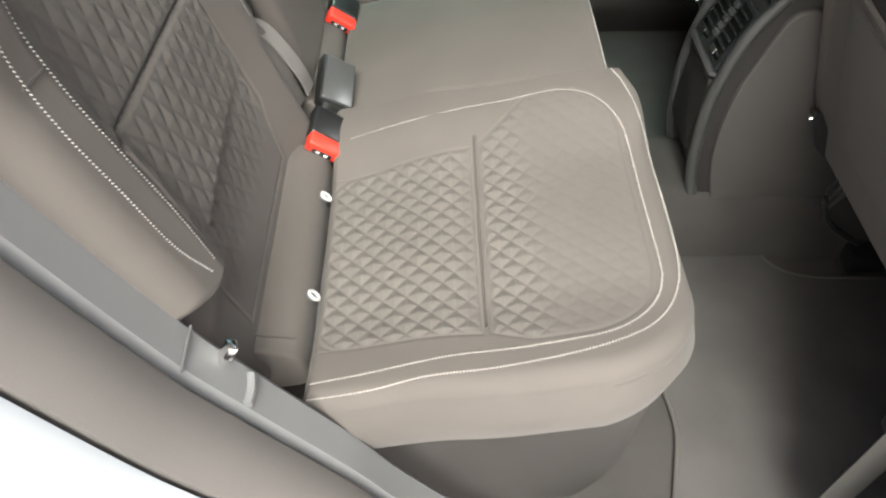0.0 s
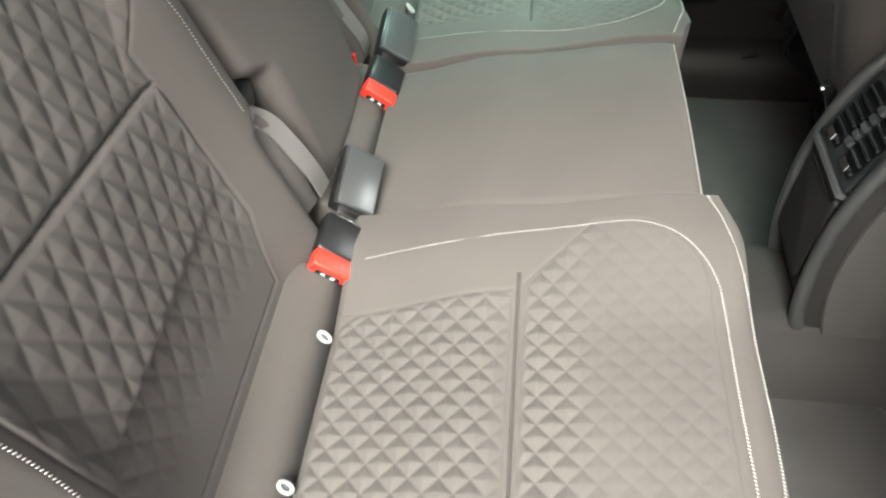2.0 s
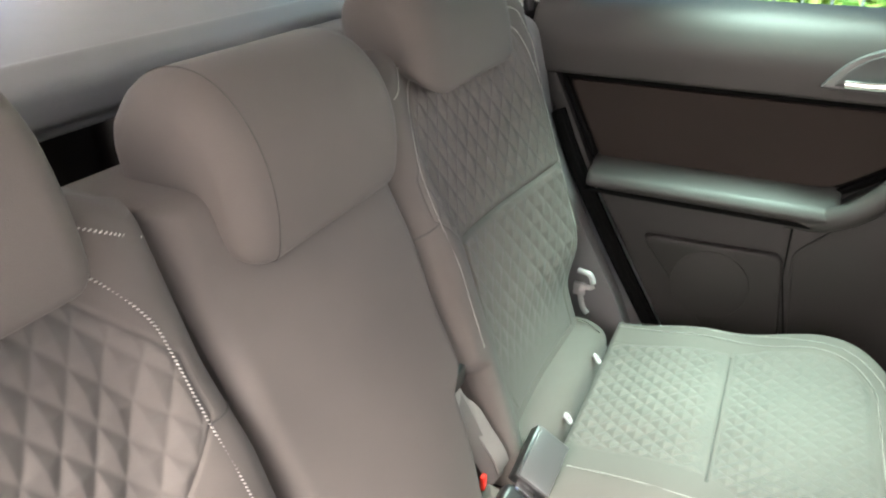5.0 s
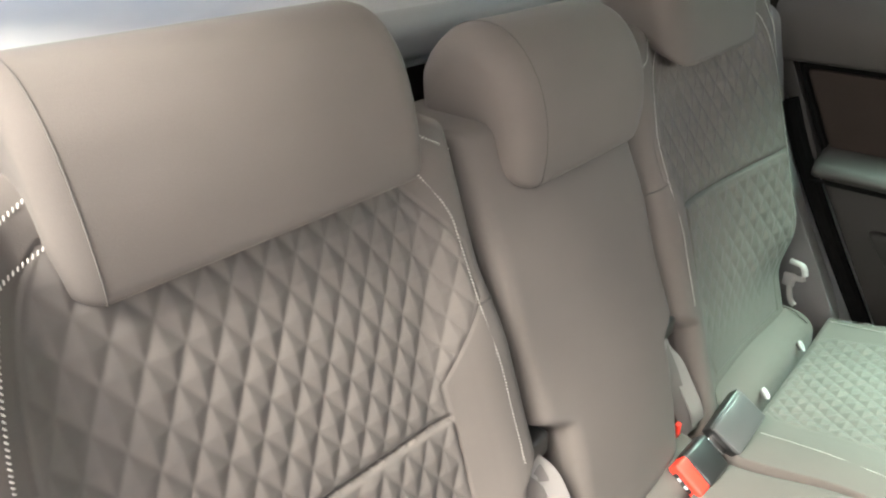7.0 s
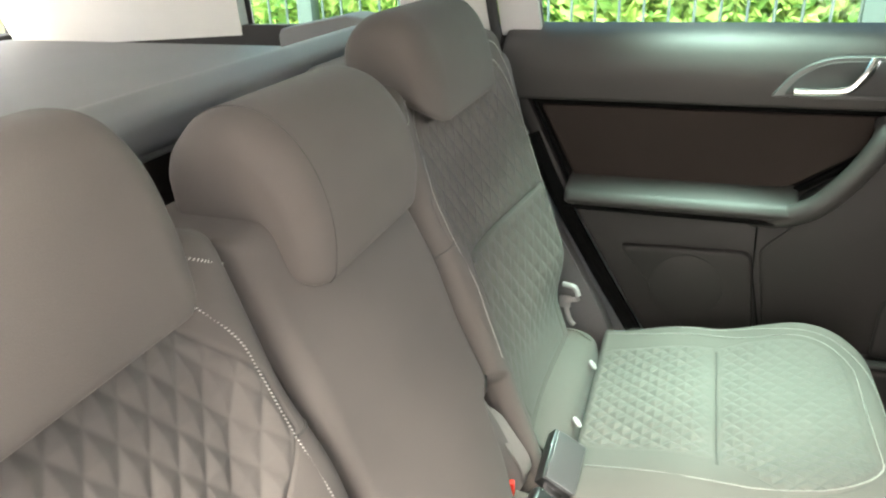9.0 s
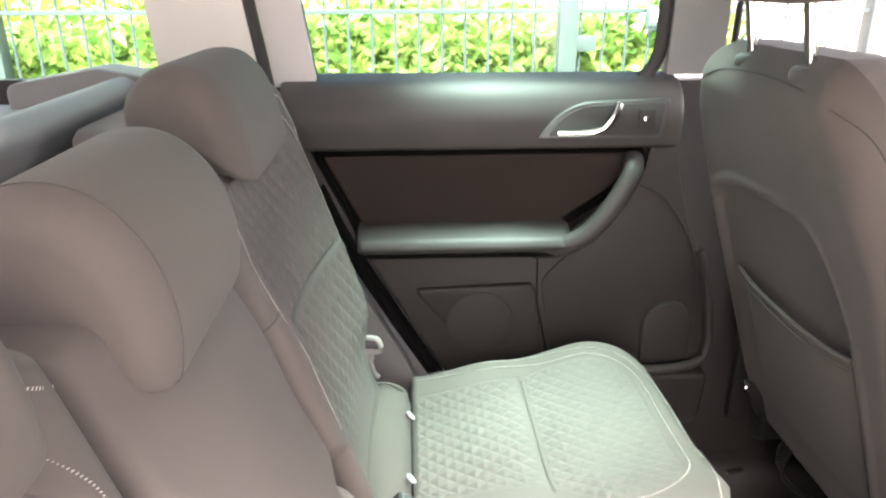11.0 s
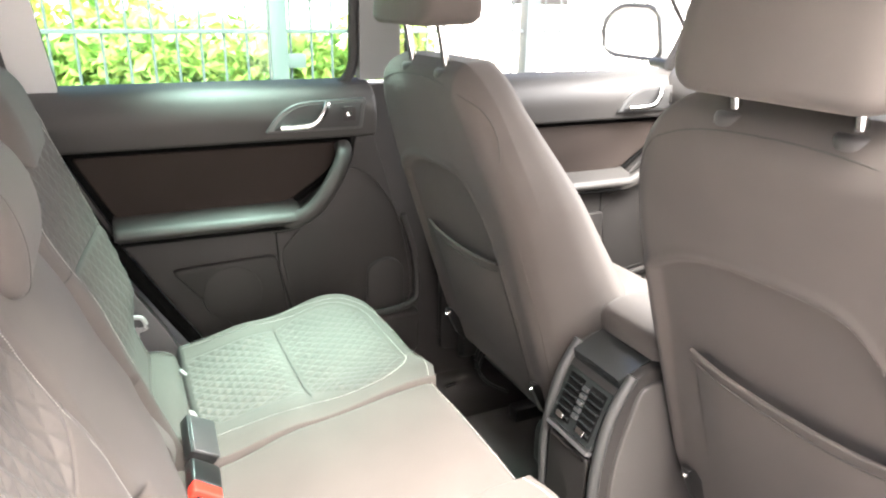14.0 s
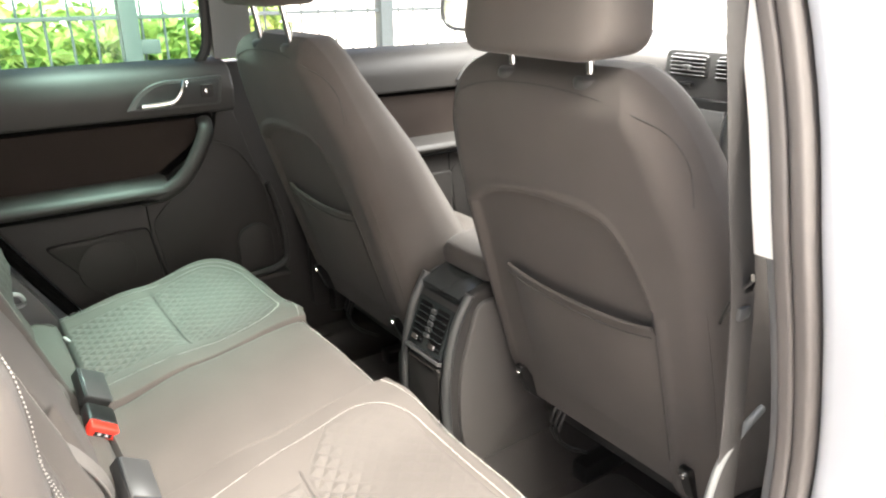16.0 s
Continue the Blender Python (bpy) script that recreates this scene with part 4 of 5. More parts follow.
side_window("window_3", [(-0.970, 0.905), (-0.605, 0.915), (-0.62, 1.30), (-0.935, 1.30)], "small quarter window behind the rear pillar", "side windows")


def door_mirror():
    t = thing("door_mirror", "dark-rimmed door mirror outside the passenger window", "door mirror")

    def at(u, v, d):
        return Vector((1.25 - 0.342 * u - 0.94 * d, 0.96 + 0.94 * u - 0.342 * d, 1.02 + v))
    out = rounded_profile([(-0.10, -0.075), (0.10, -0.065), (0.115, 0.03), (0.06, 0.085), (-0.075, 0.08)], [0.04, 0.05, 0.05, 0.05, 0.04], 6)
    part("housing", prism(out, at, -0.09, 0.004, 0.03, 4), PAINT, t, "silver-white housing")
    part("rim", tube([at(p[0], p[1], 0.004) for p in out + out[:2]], 0.007, 8, up=(1, 0, 0)), BLACK, t, "black rim")
    part("glass", prism([p * 0.93 for p in out], at, 0.002, 0.006, 0.001, 1), CHROME, t, "mirror glass")
    part("foot", box(1.24, 1.34, 0.77, 0.88, 0.925, 0.955, 0.012, 3), BLACK, t)


door_mirror()
slab_between("mirror_sail", [(1.20, 0.745, 0.93), (1.45, 0.745, 0.93), (1.26, 0.715, 1.10)], -0.02, PLASTIC, "dark triangle trim in the window corner", "window trim")


# rear wheel arch trim between bench and door, with the belt hook
def arch_trim(side, label):
    t = thing("arch_trim", label, "side trim", "arch trims", "structure")
    out = rounded_profile([(-0.50, 0.30), (-0.16, 0.30), (-0.20, 0.40), (-0.29, 0.56), (-0.36, 0.72), (-0.40, 0.90), (-0.52, 0.90)], 0.04, 5)
    part("panel", prism(out, lambda u, v, d: Vector((u, side * d, v)), 0.662, 0.70, 0.012, 4), JAMB, t)
    seal = spline([Vector((u, side * 0.700, v)) for u, v in ((-0.355, 0.74), (-0.31, 0.64), (-0.22, 0.48), (-0.13, 0.33), (-0.06, 0.20), (-0.02, 0.05))], 0.02)
    part("door_seal", tube(seal, 0.015, 10), SHADE_DARK, t, "black rubber door seal")


arch_trim(1, "dark plastic trim over the wheel arch with a rubber door seal")


def belt_hook(x, y, z, side):
    t = thing("belt_hook", "bright metal hook of the rear belt on the side trim", "belt hook", "belt hooks")
    s = [Vector((x - 0.012, y, z + 0.045)), Vector((x + 0.012, y - 0.004 * side, z + 0.042)), Vector((x + 0.018, y - 0.006 * side, z + 0.02)), Vector((x - 0.004, y, z + 0.008)), Vector((x + 0.002, y, z - 0.03)), Vector((x + 0.012, y, z - 0.042))]
    part("hook", tube(spline(s, 0.006), 0.0055, 8), ZINC, t)
    part("plate", box(x - 0.018, x + 0.004, y - 0.004, y + 0.004, z - 0.005, z + 0.02, 0.002), ZINC, t)


belt_hook(-0.266, 0.652, 0.415, 1)


# ---- front seats
def front_seat(yc, dx, label, head, bulge):
    """Back of a front seat: rear face on the plane x = 0.653 + dx - 0.33 z, centre line y = yc."""
    t = thing("front_seat", label, "car seat", "front seats")
    nu, nv = 120, 150

    def half_at(z, b):
        return 0.270 - np.where(b < 0, 0.024, 0.0) * smooth01((z - 0.74) / 0.14) - 0.022 * smooth01((0.40 - z) / 0.12) - 0.155 * (1 - np.sqrt(1 - np.clip((z - 0.70) / 0.29, 0, 1) ** 3.1 * 0.97))

    def relief(b, z):
        """How far the cover stands behind the plane: rounded rim, and a recess under an arched upper edge."""
        e = np.minimum(half_at(z, b) - np.abs(b), 0.988 - z)
        r = 0.055
        h = -(r - np.sqrt(np.maximum(0, r * r - np.clip(r - e, 0, r) ** 2)))
        arch = np.where(b < 0, 0.802 - 0.150 * np.clip(-b / 0.166, 0, 1) ** 4.5, 0.802 - 0.06 * np.clip(b / 0.235, 0, 1) ** 3) - z
        arch = np.minimum(arch, np.minimum(b + 0.166, 0.236 - b) * 0.8)
        step = smooth01(arch / 0.016) * (1 - 0.55 * smooth01((0.70 - z) / 0.25))
        return h - 0.015 * step + 0.003 * bump01((arch + 0.006) / 0.012)

    v = np.linspace(0, 1, nv)[None, :].repeat(nu, 0)
    u = np.linspace(-1, 1, nu)[:, None].repeat(nv, 1)
    z = 0.300 + 0.688 * v
    b = u * half_at(z, u)
    h = relief(b, z)
    xs = 0.653 + dx - 0.33 * z
    p = np.stack([xs - 0.95 * h, yc + b, z - 0.31 * h], -1)

    def skirt(loop, i, j):
        rings = []
        zz = loop[:, 2]
        deep = 0.055 + bulge * np.clip((0.93 - zz) / 0.35, 0, 1)
        for f, s in ((0.35, 1.04), (0.7, 1.035), (1.0, 0.93)):
            ring = loop.copy()
            ring[:, 0] += deep * f
            ring[:, 2] += deep * f * 0.04
            ring[:, 1] = yc + (ring[:, 1] - yc) * (s if abs(s - 1) > 0.05 else 1 + (s - 1) * np.clip((0.90 - zz) / 0.25, 0, 1))
            rings.append(ring)
        return rings

    split_grid(p[::-1], np.zeros((nu - 1, nv - 1), int), [("backrest", FABRIC, "")], t, skirt)

    def on(bb, zz, d):
        return Vector((0.653 + dx - 0.33 * zz - 0.95 * d, yc + bb, zz - 0.31 * d))

    def along(spots, lift=0.0006):
        return spline([on(bb, zz, float(relief(np.array(bb), np.array(zz))) + lift) for bb, zz in spots], 0.01)

    # elastic pocket with a piped, sagging upper hem
    pw, nu2, nv2 = 0.158, 40, 24
    verts, faces = [], []
    for i in range(nu2 + 1):
        bb = -pw + 2 * pw * i / nu2
        top = 0.636 - 0.012 * (1 - (bb / pw) ** 2)
        for j in range(nv2 + 1):
            zz = 0.375 + (top - 0.375) * j / nv2
            d = 0.0 + 0.011 * math.sin(math.pi * min(1, j / nv2 * 0.55 + 0.0)) * (1 - (bb / pw) ** 4) - 0.004
            verts.append(on(bb, zz, d))
    verts += [q + Vector((0.012, 0, 0.004)) for q in verts]
    w = nv2 + 1
    off = (nu2 + 1) * w
    for i in range(nu2):
        for j in range(nv2):
            k = i * w + j
            faces.append((k, k + w, k + w + 1, k + 1))
            faces.append((off + k, off + k + 1, off + k + w + 1, off + k + w))
    mesh_object("pocket", verts, faces, FABRIC, t, "cloth map pocket")
    hem = spline([on(-pw + 2 * pw * i / 10, 0.636 - 0.012 * (1 - ((-pw + 2 * pw * i / 10) / pw) ** 2), 0.006 * (1 - ((-pw + 2 * pw * i / 10) / pw) ** 4) + 0.0005) for i in range(11)], 0.01)
    part("pocket_piping", tube(hem, 0.0035, 8), FABRIC, t, "pale piping on the pocket hem")
    part("hem_seam", tube([q + Vector((0.0012, 0, -0.015)) for q in hem], 0.0012, 6), SEAM, t)
    edge = along([(-0.232, 0.84), (-0.222, 0.885), (-0.200, 0.925), (-0.165, 0.951), (-0.10, 0.966), (0, 0.970), (0.10, 0.966), (0.165, 0.951), (0.200, 0.925), (0.222, 0.885), (0.232, 0.84)], 0.0)
    part("edge_seam", tube(edge, 0.0012, 6), SEAM, t)
    for s in (-1, 1):
        part("side_seam", tube(along([(s * 0.242, 0.80), (s * 0.247, 0.68), (s * 0.247, 0.52), (s * 0.240, 0.38)], 0.0), 0.0009, 6), FABRIC, t)
    part("panel_seam", tube(along([(-0.164, 0.63), (-0.162, 0.55), (-0.158, 0.45), (-0.154, 0.36)], 0.001), 0.0011, 6), SEAM, t)
    # seat cushion
    prof = rounded_profile([(0.60, 0.30), (0.60, 0.41), (0.62, 0.435), (0.98, 0.455), (1.04, 0.42), (1.02, 0.30)], [0.02, 0.04, 0.05, 0.05, 0.05, 0.03], 5)
    part("cushion", prism([(q[0] + dx, q[1]) for q in prof], in_xz, yc - 0.25, yc + 0.25, 0.04, 4), FABRIC, t)
    part("side_shield", prism(rounded_profile([(0.50 + dx, 0.22), (0.50 + dx, 0.33), (0.95 + dx, 0.33), (0.95 + dx, 0.22)], 0.03, 4), in_xz, yc - 0.262, yc - 0.235, 0.006), PLASTIC, t)
    for s in (-1, 1):
        part("rail", box(0.72 + dx, 1.06, yc + s * 0.20 - 0.022, yc + s * 0.20 + 0.022, 0.0, 0.05, 0.006), BLACK, t, "black seat rail")
        part("rail_bolt", cylinder((0.606 + dx, yc + s * 0.15, 0.262), (0.614 + dx, yc + s * 0.15, 0.262), 0.006, n=10, bevel=0.0015), CHROME, t)
        plate = rounded_profile([(0.508 + dx, 0.384), (0.522 + dx, 0.386), (0.565 + dx, 0.325), (0.60 + dx, 0.29), (0.58 + dx, 0.28), (0.54 + dx, 0.315)], 0.006, 3)
        hinge = part("hinge_bracket", prism(plate, in_xz, yc + s * 0.188, yc + s * 0.206, 0.002), BLACK, t, "dark steel hinge bracket")
        for bx, bz in ((0.517, 0.374), (0.558, 0.318)):
            part("bolt", cylinder((bx + dx - 0.008, yc + s * 0.197, bz - 0.004), (bx + dx + 0.012, yc + s * 0.197, bz + 0.002), 0.0048, n=10, bevel=0.0015), CHROME, hinge)
    part("rear_crossbar", box(0.612 + dx, 0.64 + dx, yc - 0.215, yc + 0.215, 0.235, 0.29, 0.005), BLACK, t, "black steel bar under the cushion")
    for k, lean in enumerate((0.0, 0.012, 0.022)):
        wire = spline([Vector((0.60 + dx, yc + 0.150 - lean, 0.32)), Vector((0.575 + dx, yc + 0.158 - lean, 0.25 - 0.01 * k)), Vector((0.60 + dx, yc + 0.150 - lean, 0.19)), Vector((0.66 + dx, yc + 0.13, 0.15))], 0.012)
        part("wire", tube(wire, 0.004, 6), BLACK, t)
    if yc < 0:
        curl = spline([Vector((0.425, yc - 0.300, 0.40)), Vector((0.420, yc - 0.306, 0.465)), Vector((0.434, yc - 0.308, 0.512)), Vector((0.470, yc - 0.308, 0.541)), Vector((0.53, yc - 0.30, 0.55))], 0.012)
        part("side_handle", tube(curl, 0.0068, 10, 0.8, (0, 1, 0)), PILLARGREY, t, "grey curved edge of the seat side trim")
    # headrest on two chrome posts
    for s in (-1, 1):
        q = Vector((0.325 + dx + 0.045, yc + s * 0.076, 0.983))
        part("collar", cylinder(q, q + Vector((-0.004, 0, 0.012)), 0.026, 0.021, 24, 0.004), SIDEGREY, t, "round grey post collar")
        part("post", cylinder(q + Vector((0, 0, 0.0)), q + Vector((-0.018, 0, 0.09)), 0.0072, n=14), CHROME, t, "chrome headrest post")
    hp = rounded_profile([(0.295, 1.030), (0.302, 1.12), (0.325, 1.215), (0.375, 1.225), (0.415, 1.15), (0.412, 1.035)], [0.02, 0.05, 0.04, 0.04, 0.05, 0.02], 6)
    hy, half_w, up = head
    bm = prism([(q[0] + dx - 0.2 * up, q[1] + up) for q in hp], in_xz, yc + hy - half_w, yc + hy + half_w, 0.045, 6, 0.9)
    for w_ in bm.verts:
        k = (w_.co.z - up - 1.03) / 0.2
        w_.co.y = yc + hy + (w_.co.y - yc - hy) * (1.06 - 0.14 * k)
    part("headrest", bm, FABRIC, t, "grey-brown cloth headrest")
    return t


front_seat(-0.345, 0.014, "back of the driver's seat, grey-brown cloth with map pocket", (-0.009, 0.132, -0.016), 0.06)
front_seat(0.385, -0.075, "back of the front passenger seat, grey-brown cloth with map pocket", (-0.020, 0.135, 0.033), 0.10)


# ---- centre console
def console():
    t = thing("centre_console", "dark centre console with rear air vents and flap", "centre console")
    side = rounded_profile([(0.455, 0.10), (0.405, 0.20), (0.402, 0.36), (0.425, 0.475), (0.462, 0.535), (0.52, 0.545), (1.15, 0.50), (1.15, 0.10)], [0.02, 0.05, 0.06, 0.04, 0.03, 0.03, 0.02, 0.02], 6)
    part("body", prism(side, in_xz, -0.078, 0.078, 0.010, 4), PLASTIC, t)
    for s in (-1, 1):
        part("side_cheek", prism(rounded_profile([(0.47, 0.10), (0.43, 0.22), (0.425, 0.36), (0.47, 0.515), (0.95, 0.51), (0.95, 0.10)], [0.02, 0.06, 0.06, 0.03, 0.02, 0.01], 5), in_xz, s * 0.070, s * 0.086, 0.006), SIDEGREY, t)
        arcs = [Vector((x, s * 0.074, z)) for x, z in ((0.455, 0.06), (0.415, 0.17), (0.400, 0.28), (0.401, 0.37), (0.421, 0.465), (0.458, 0.532))]
        part("edge_trim", tube(spline(arcs, 0.012), 0.0105, 12, 0.9, (0, 1, 0)), BEZEL, t, "satin grey edge trim")
    # vents: frame, louvres
    def face(y, s, d):
        a, b = Vector((0.400, 0, 0.395)), Vector((0.448, 0, 0.515))
        n = Vector((-(b - a).z, 0, (b - a).x)).normalized()
        q = a.lerp(b, s) + n * d
        return Vector((q.x, y, q.z))
    out = rounded_profile([(-0.060, 0.0), (0.060, 0.0), (0.060, 0.80), (-0.060, 0.80)], [0.01] * 4, 4)
    part("vent_frame", prism(out, lambda u, v, d: face(u, v, d), -0.004, 0.006, 0.002), GLOSS, t, "gloss black vent surround")
    for y0 in (-0.050, 0.010):
        well = rounded_profile([(y0, 0.08), (y0 + 0.040, 0.08), (y0 + 0.040, 0.74), (y0, 0.74)], 0.004, 3)
        part("vent_well", prism(well, face, 0.002, 0.0075, 0.001), SHADE_DARK, t)
        for j in range(6):
            s = 0.13 + 0.105 * j
            bar = rounded_profile([(y0 + 0.002, s), (y0 + 0.038, s), (y0 + 0.038, s + 0.032), (y0 + 0.002, s + 0.032)], 0.001, 2)
            part("louvre", prism(bar, face, 0.004, 0.011, 0.001), GLOSS, t)
        part("vent_knob", prism(rounded_profile([(y0 + 0.010, 0.11), (y0 + 0.030, 0.11), (y0 + 0.030, 0.19), (y0 + 0.010, 0.19)], 0.003, 3), face, 0.006, 0.015, 0.002), CHROME, t)
    for s in (0.22, 0.32, 0.42, 0.52, 0.62):
        part("vent_wheel", prism(rounded_profile([(-0.007, s), (0.006, s), (0.006, s + 0.06), (-0.007, s + 0.06)], 0.002, 2), face, 0.004, 0.012, 0.002), GRIP, t)
    top = rounded_profile([(-0.064, 0.0), (0.064, 0.0), (0.070, 1.0), (-0.060, 1.0)], [0.006] * 4, 3)
    part("top_tray", prism(top, lambda u, v, d: Vector((0.443 + 0.066 * v - 0.25 * d, u, 0.503 + 0.024 * v + d)), -0.03, 0.020, 0.003), GLOSS, t, "gloss dark tray lid")
    part("crossbar", prism(rounded_profile([(-0.060, -0.085), (0.060, -0.085), (0.060, -0.03), (-0.060, -0.03)], 0.003, 2), face, -0.004, 0.009, 0.002), SATIN, t, "satin bar")
    flap = rounded_profile([(-0.056, 0.225), (0.056, 0.225), (0.056, 0.375), (-0.056, 0.375)], [0.01] * 4, 4)
    part("flap", prism(flap, in_yz, 0.394, 0.410, 0.004), PLASTIC, t, "dark storage flap")
    part("flap_edge", tube([Vector((0.393, -0.05, 0.37)), Vector((0.393, 0.05, 0.37))], 0.0015, 6), CHROME, t)
    arm = rounded_profile([(0.50, 0.545), (0.49, 0.585), (0.53, 0.605), (0.80, 0.605), (0.82, 0.56)], [0.01, 0.03, 0.03, 0.03, 0.02], 5)
    part("armrest", prism(arm, in_xz, -0.075, 0.075, 0.018, 4), FABRIC, t, "cloth-covered centre armrest")
    return t


console()


# ---- dashboard and steering wheel, seen past the seats
def dashboard():
    t = thing("dashboard", "dark dashboard with air vents and a radio screen", "dashboard")
    prof = rounded_profile([(1.25, 0.45), (1.17, 0.60), (1.20, 0.80), (1.165, 0.86), (1.19, 0.955), (1.35, 0.985), (1.75, 0.93), (1.75, 0.45)], [0.03, 0.05, 0.04, 0.03, 0.05, 0.08, 0.03, 0.03], 6)
    part("body", prism(prof, in_xz, -0.72, 0.72, 0.02), SIDEGREY, t)
    for y in (-0.018, -0.144):
        out = rounded_profile([(y - 0.050, 0.893), (y + 0.054, 0.893), (y + 0.050, 0.946), (y - 0.050, 0.946)], 0.008, 4)
        part("vent_frame", prism(out, in_yz, 1.150, 1.172, 0.004), BLACK, t)
        for j in range(5):
            part("louvre", box(1.143, 1.156, y - 0.046, y + 0.048, 0.899 + j * 0.0092, 0.9015 + j * 0.0092, 0.0008, 1), SATIN, t)
        part("vent_knob", box(1.137, 1.150, y - 0.010, y + 0.010, 0.912, 0.923, 0.003, 2), SATIN, t)
        part("thumb_wheel", box(1.142, 1.156, y - 0.016, y + 0.016, 0.872, 0.882, 0.003, 2), BLACK, t)
    part("centre_frame", prism(rounded_profile([(-0.215, 0.60), (0.06, 0.60), (0.055, 0.957), (-0.21, 0.957)], 0.02, 4), in_yz, 1.160, 1.20, 0.006), SATIN, t, "satin grey centre stack")
    part("radio", prism(rounded_profile([(-0.20, 0.70), (0.05, 0.70), (0.05, 0.848), (-0.20, 0.848)], 0.01, 4), in_yz, 1.148, 1.17, 0.004), BLACK, t, "black radio")
    part("screen", box(1.145, 1.150, -0.13, 0.02, 0.745, 0.825, 0.001), SATIN, t)
    hood = prism(rounded_profile([(-0.60, 0.90), (-0.58, 1.0), (-0.50, 1.035), (-0.36, 1.035), (-0.28, 1.0), (-0.26, 0.90)], [0.02, 0.05, 0.05, 0.05, 0.05, 0.02], 6), in_yz, 1.16, 1.36, 0.012)
    part("instrument_hood", hood, PLASTIC, t, "dark hood over the instruments")
    for y in (-0.50, -0.355):
        part("dial", cylinder((1.165, y, 0.965), (1.152, y, 0.965), 0.056, n=32, bevel=0.003), BLACK, t, "round black instrument dial")
        ring = [Vector((1.151, y + 0.055 * math.cos(k * math.pi / 16), 0.965 + 0.055 * math.sin(k * math.pi / 16))) for k in range(34)]
        part("dial_ring", tube(ring, 0.003, 6, up=(1, 0, 0)), CHROME, t)
    for y in (-0.152, 0.042):
        part("knob", cylinder((1.150, y, 0.73), (1.135, y, 0.73), 0.014, n=18, bevel=0.002), BLACK, t)
        for z in (0.76, 0.785, 0.81):
            part("key", box(1.143, 1.150, y - 0.012, y + 0.012, z, z + 0.015, 0.002), BLACK, t)
    return t


dashboard()


def steering_wheel():
    t = thing("steering_wheel", "dark leather steering wheel with satin spokes", "steering wheel")
    c, ax = Vector((1.0, -0.43, 0.85)), Vector((-0.92, 0, 0.39)).normalized()
    s1 = Vector((0, 1, 0))
    s2 = ax.cross(s1)
    ring = [c + (s1 * math.cos(k * math.pi / 32) + s2 * math.sin(k * math.pi / 32)) * 0.185 for k in range(65)]
    part("rim", tube(ring, 0.0145, 12, up=ax), BLACK, t)
    hub = part("hub", cylinder(c - ax * 0.06, c + ax * 0.008, 0.075, 0.092, 32, 0.018), SIDEGREY, t, "grey padded hub")
    part("badge", cylinder(c + ax * 0.006, c + ax * 0.012, 0.026, n=24, bevel=0.002), CHROME, hub, "round chrome badge")
    for a, w in ((0.12, 0.026), (math.pi - 0.12, 0.026), (-math.pi / 2 - 0.16, 0.012), (-math.pi / 2 + 0.16, 0.012)):
        q = c + (s1 * math.cos(a) + s2 * math.sin(a)) * 0.18
        part("spoke", tube([c + (q - c) * 0.4, c + (q - c) * 0.7, q], w, 8, 0.45, ax), SATIN, t, "satin spoke")
    part("column", cylinder(c - ax * 0.06, c - ax * 0.35, 0.045, n=18), PLASTIC, t)


steering_wheel()


# ---- open door aperture on the near side
def near_pillar():
    t = thing("near_pillar", "middle pillar by the open door with grey rubber seal", "pillar", "", "structure")

    def loft(name, cols, material, label="", v0=-0.05, v1=1.37):
        """cols: (x, y) outline at the foot; follows the pillar up."""
        bm = bmesh.new()
        rings = []
        for k in range(33):
            v = v0 + (v1 - v0) * k / 32
            sh = 0.03 - 0.03 * v / 0.5 if v < 0.5 else -0.09 * smooth01((v - 0.5) / 0.42)
            rings.append([bm.verts.new(Vector((x + float(sh), y - 0.014 + 0.483 * max(0, v - 0.72) ** 2.05, v))) for x, y in cols])
        n = len(cols)
        for a, b in zip(rings, rings[1:]):
            for i in range(n):
                bm.faces.new((a[i], a[(i + 1) % n], b[(i + 1) % n], b[i]))
        bm.faces.new(rings[0][::-1])
        bm.faces.new(rings[-1])
        part(name, bm, material, t, label)

    def rect(x0, x1, y0, y1, r):
        return [tuple(p) for p in rounded_profile([(x0, y1), (x1, y1), (x1, y0), (x0, y0)], r, 4)]

    loft("trim", rect(0.452, 0.54, -0.720, -0.686, 0.008), JAMB, "grey plastic trim", -0.05, 0.83)
    loft("upper_trim", rect(0.446, 0.54, -0.7205, -0.676, 0.006), HEADLINER, "pale upper pillar trim", 0.832, 1.37)
    loft("inner_seal", rect(0.440, 0.480, -0.7215, -0.702, 0.006), SEALGREY, "grey rubber door seal")
    loft("outer_seal", rect(0.440, 0.480, -0.7415, -0.7225, 0.006), SEALGREY, "grey rubber door seal")
    loft("painted_frame", rect(0.452, 0.60, -0.92, -0.7425, 0.02), PAINT, "silver-white painted pillar")


near_pillar()
# lower lip of the opening
SILL = rounded_profile([(-0.79, -0.05), (-0.70, 0.0), (-0.66, 0.06), (-0.69, 0.085), (-0.74, 0.07), (-0.80, 0.0)], 0.015, 4)
panel("door_sill", SILL, in_yz, 0.05, 0.50, PLASTIC, "dark plastic sill plate of the open door", "sill", 0.004)


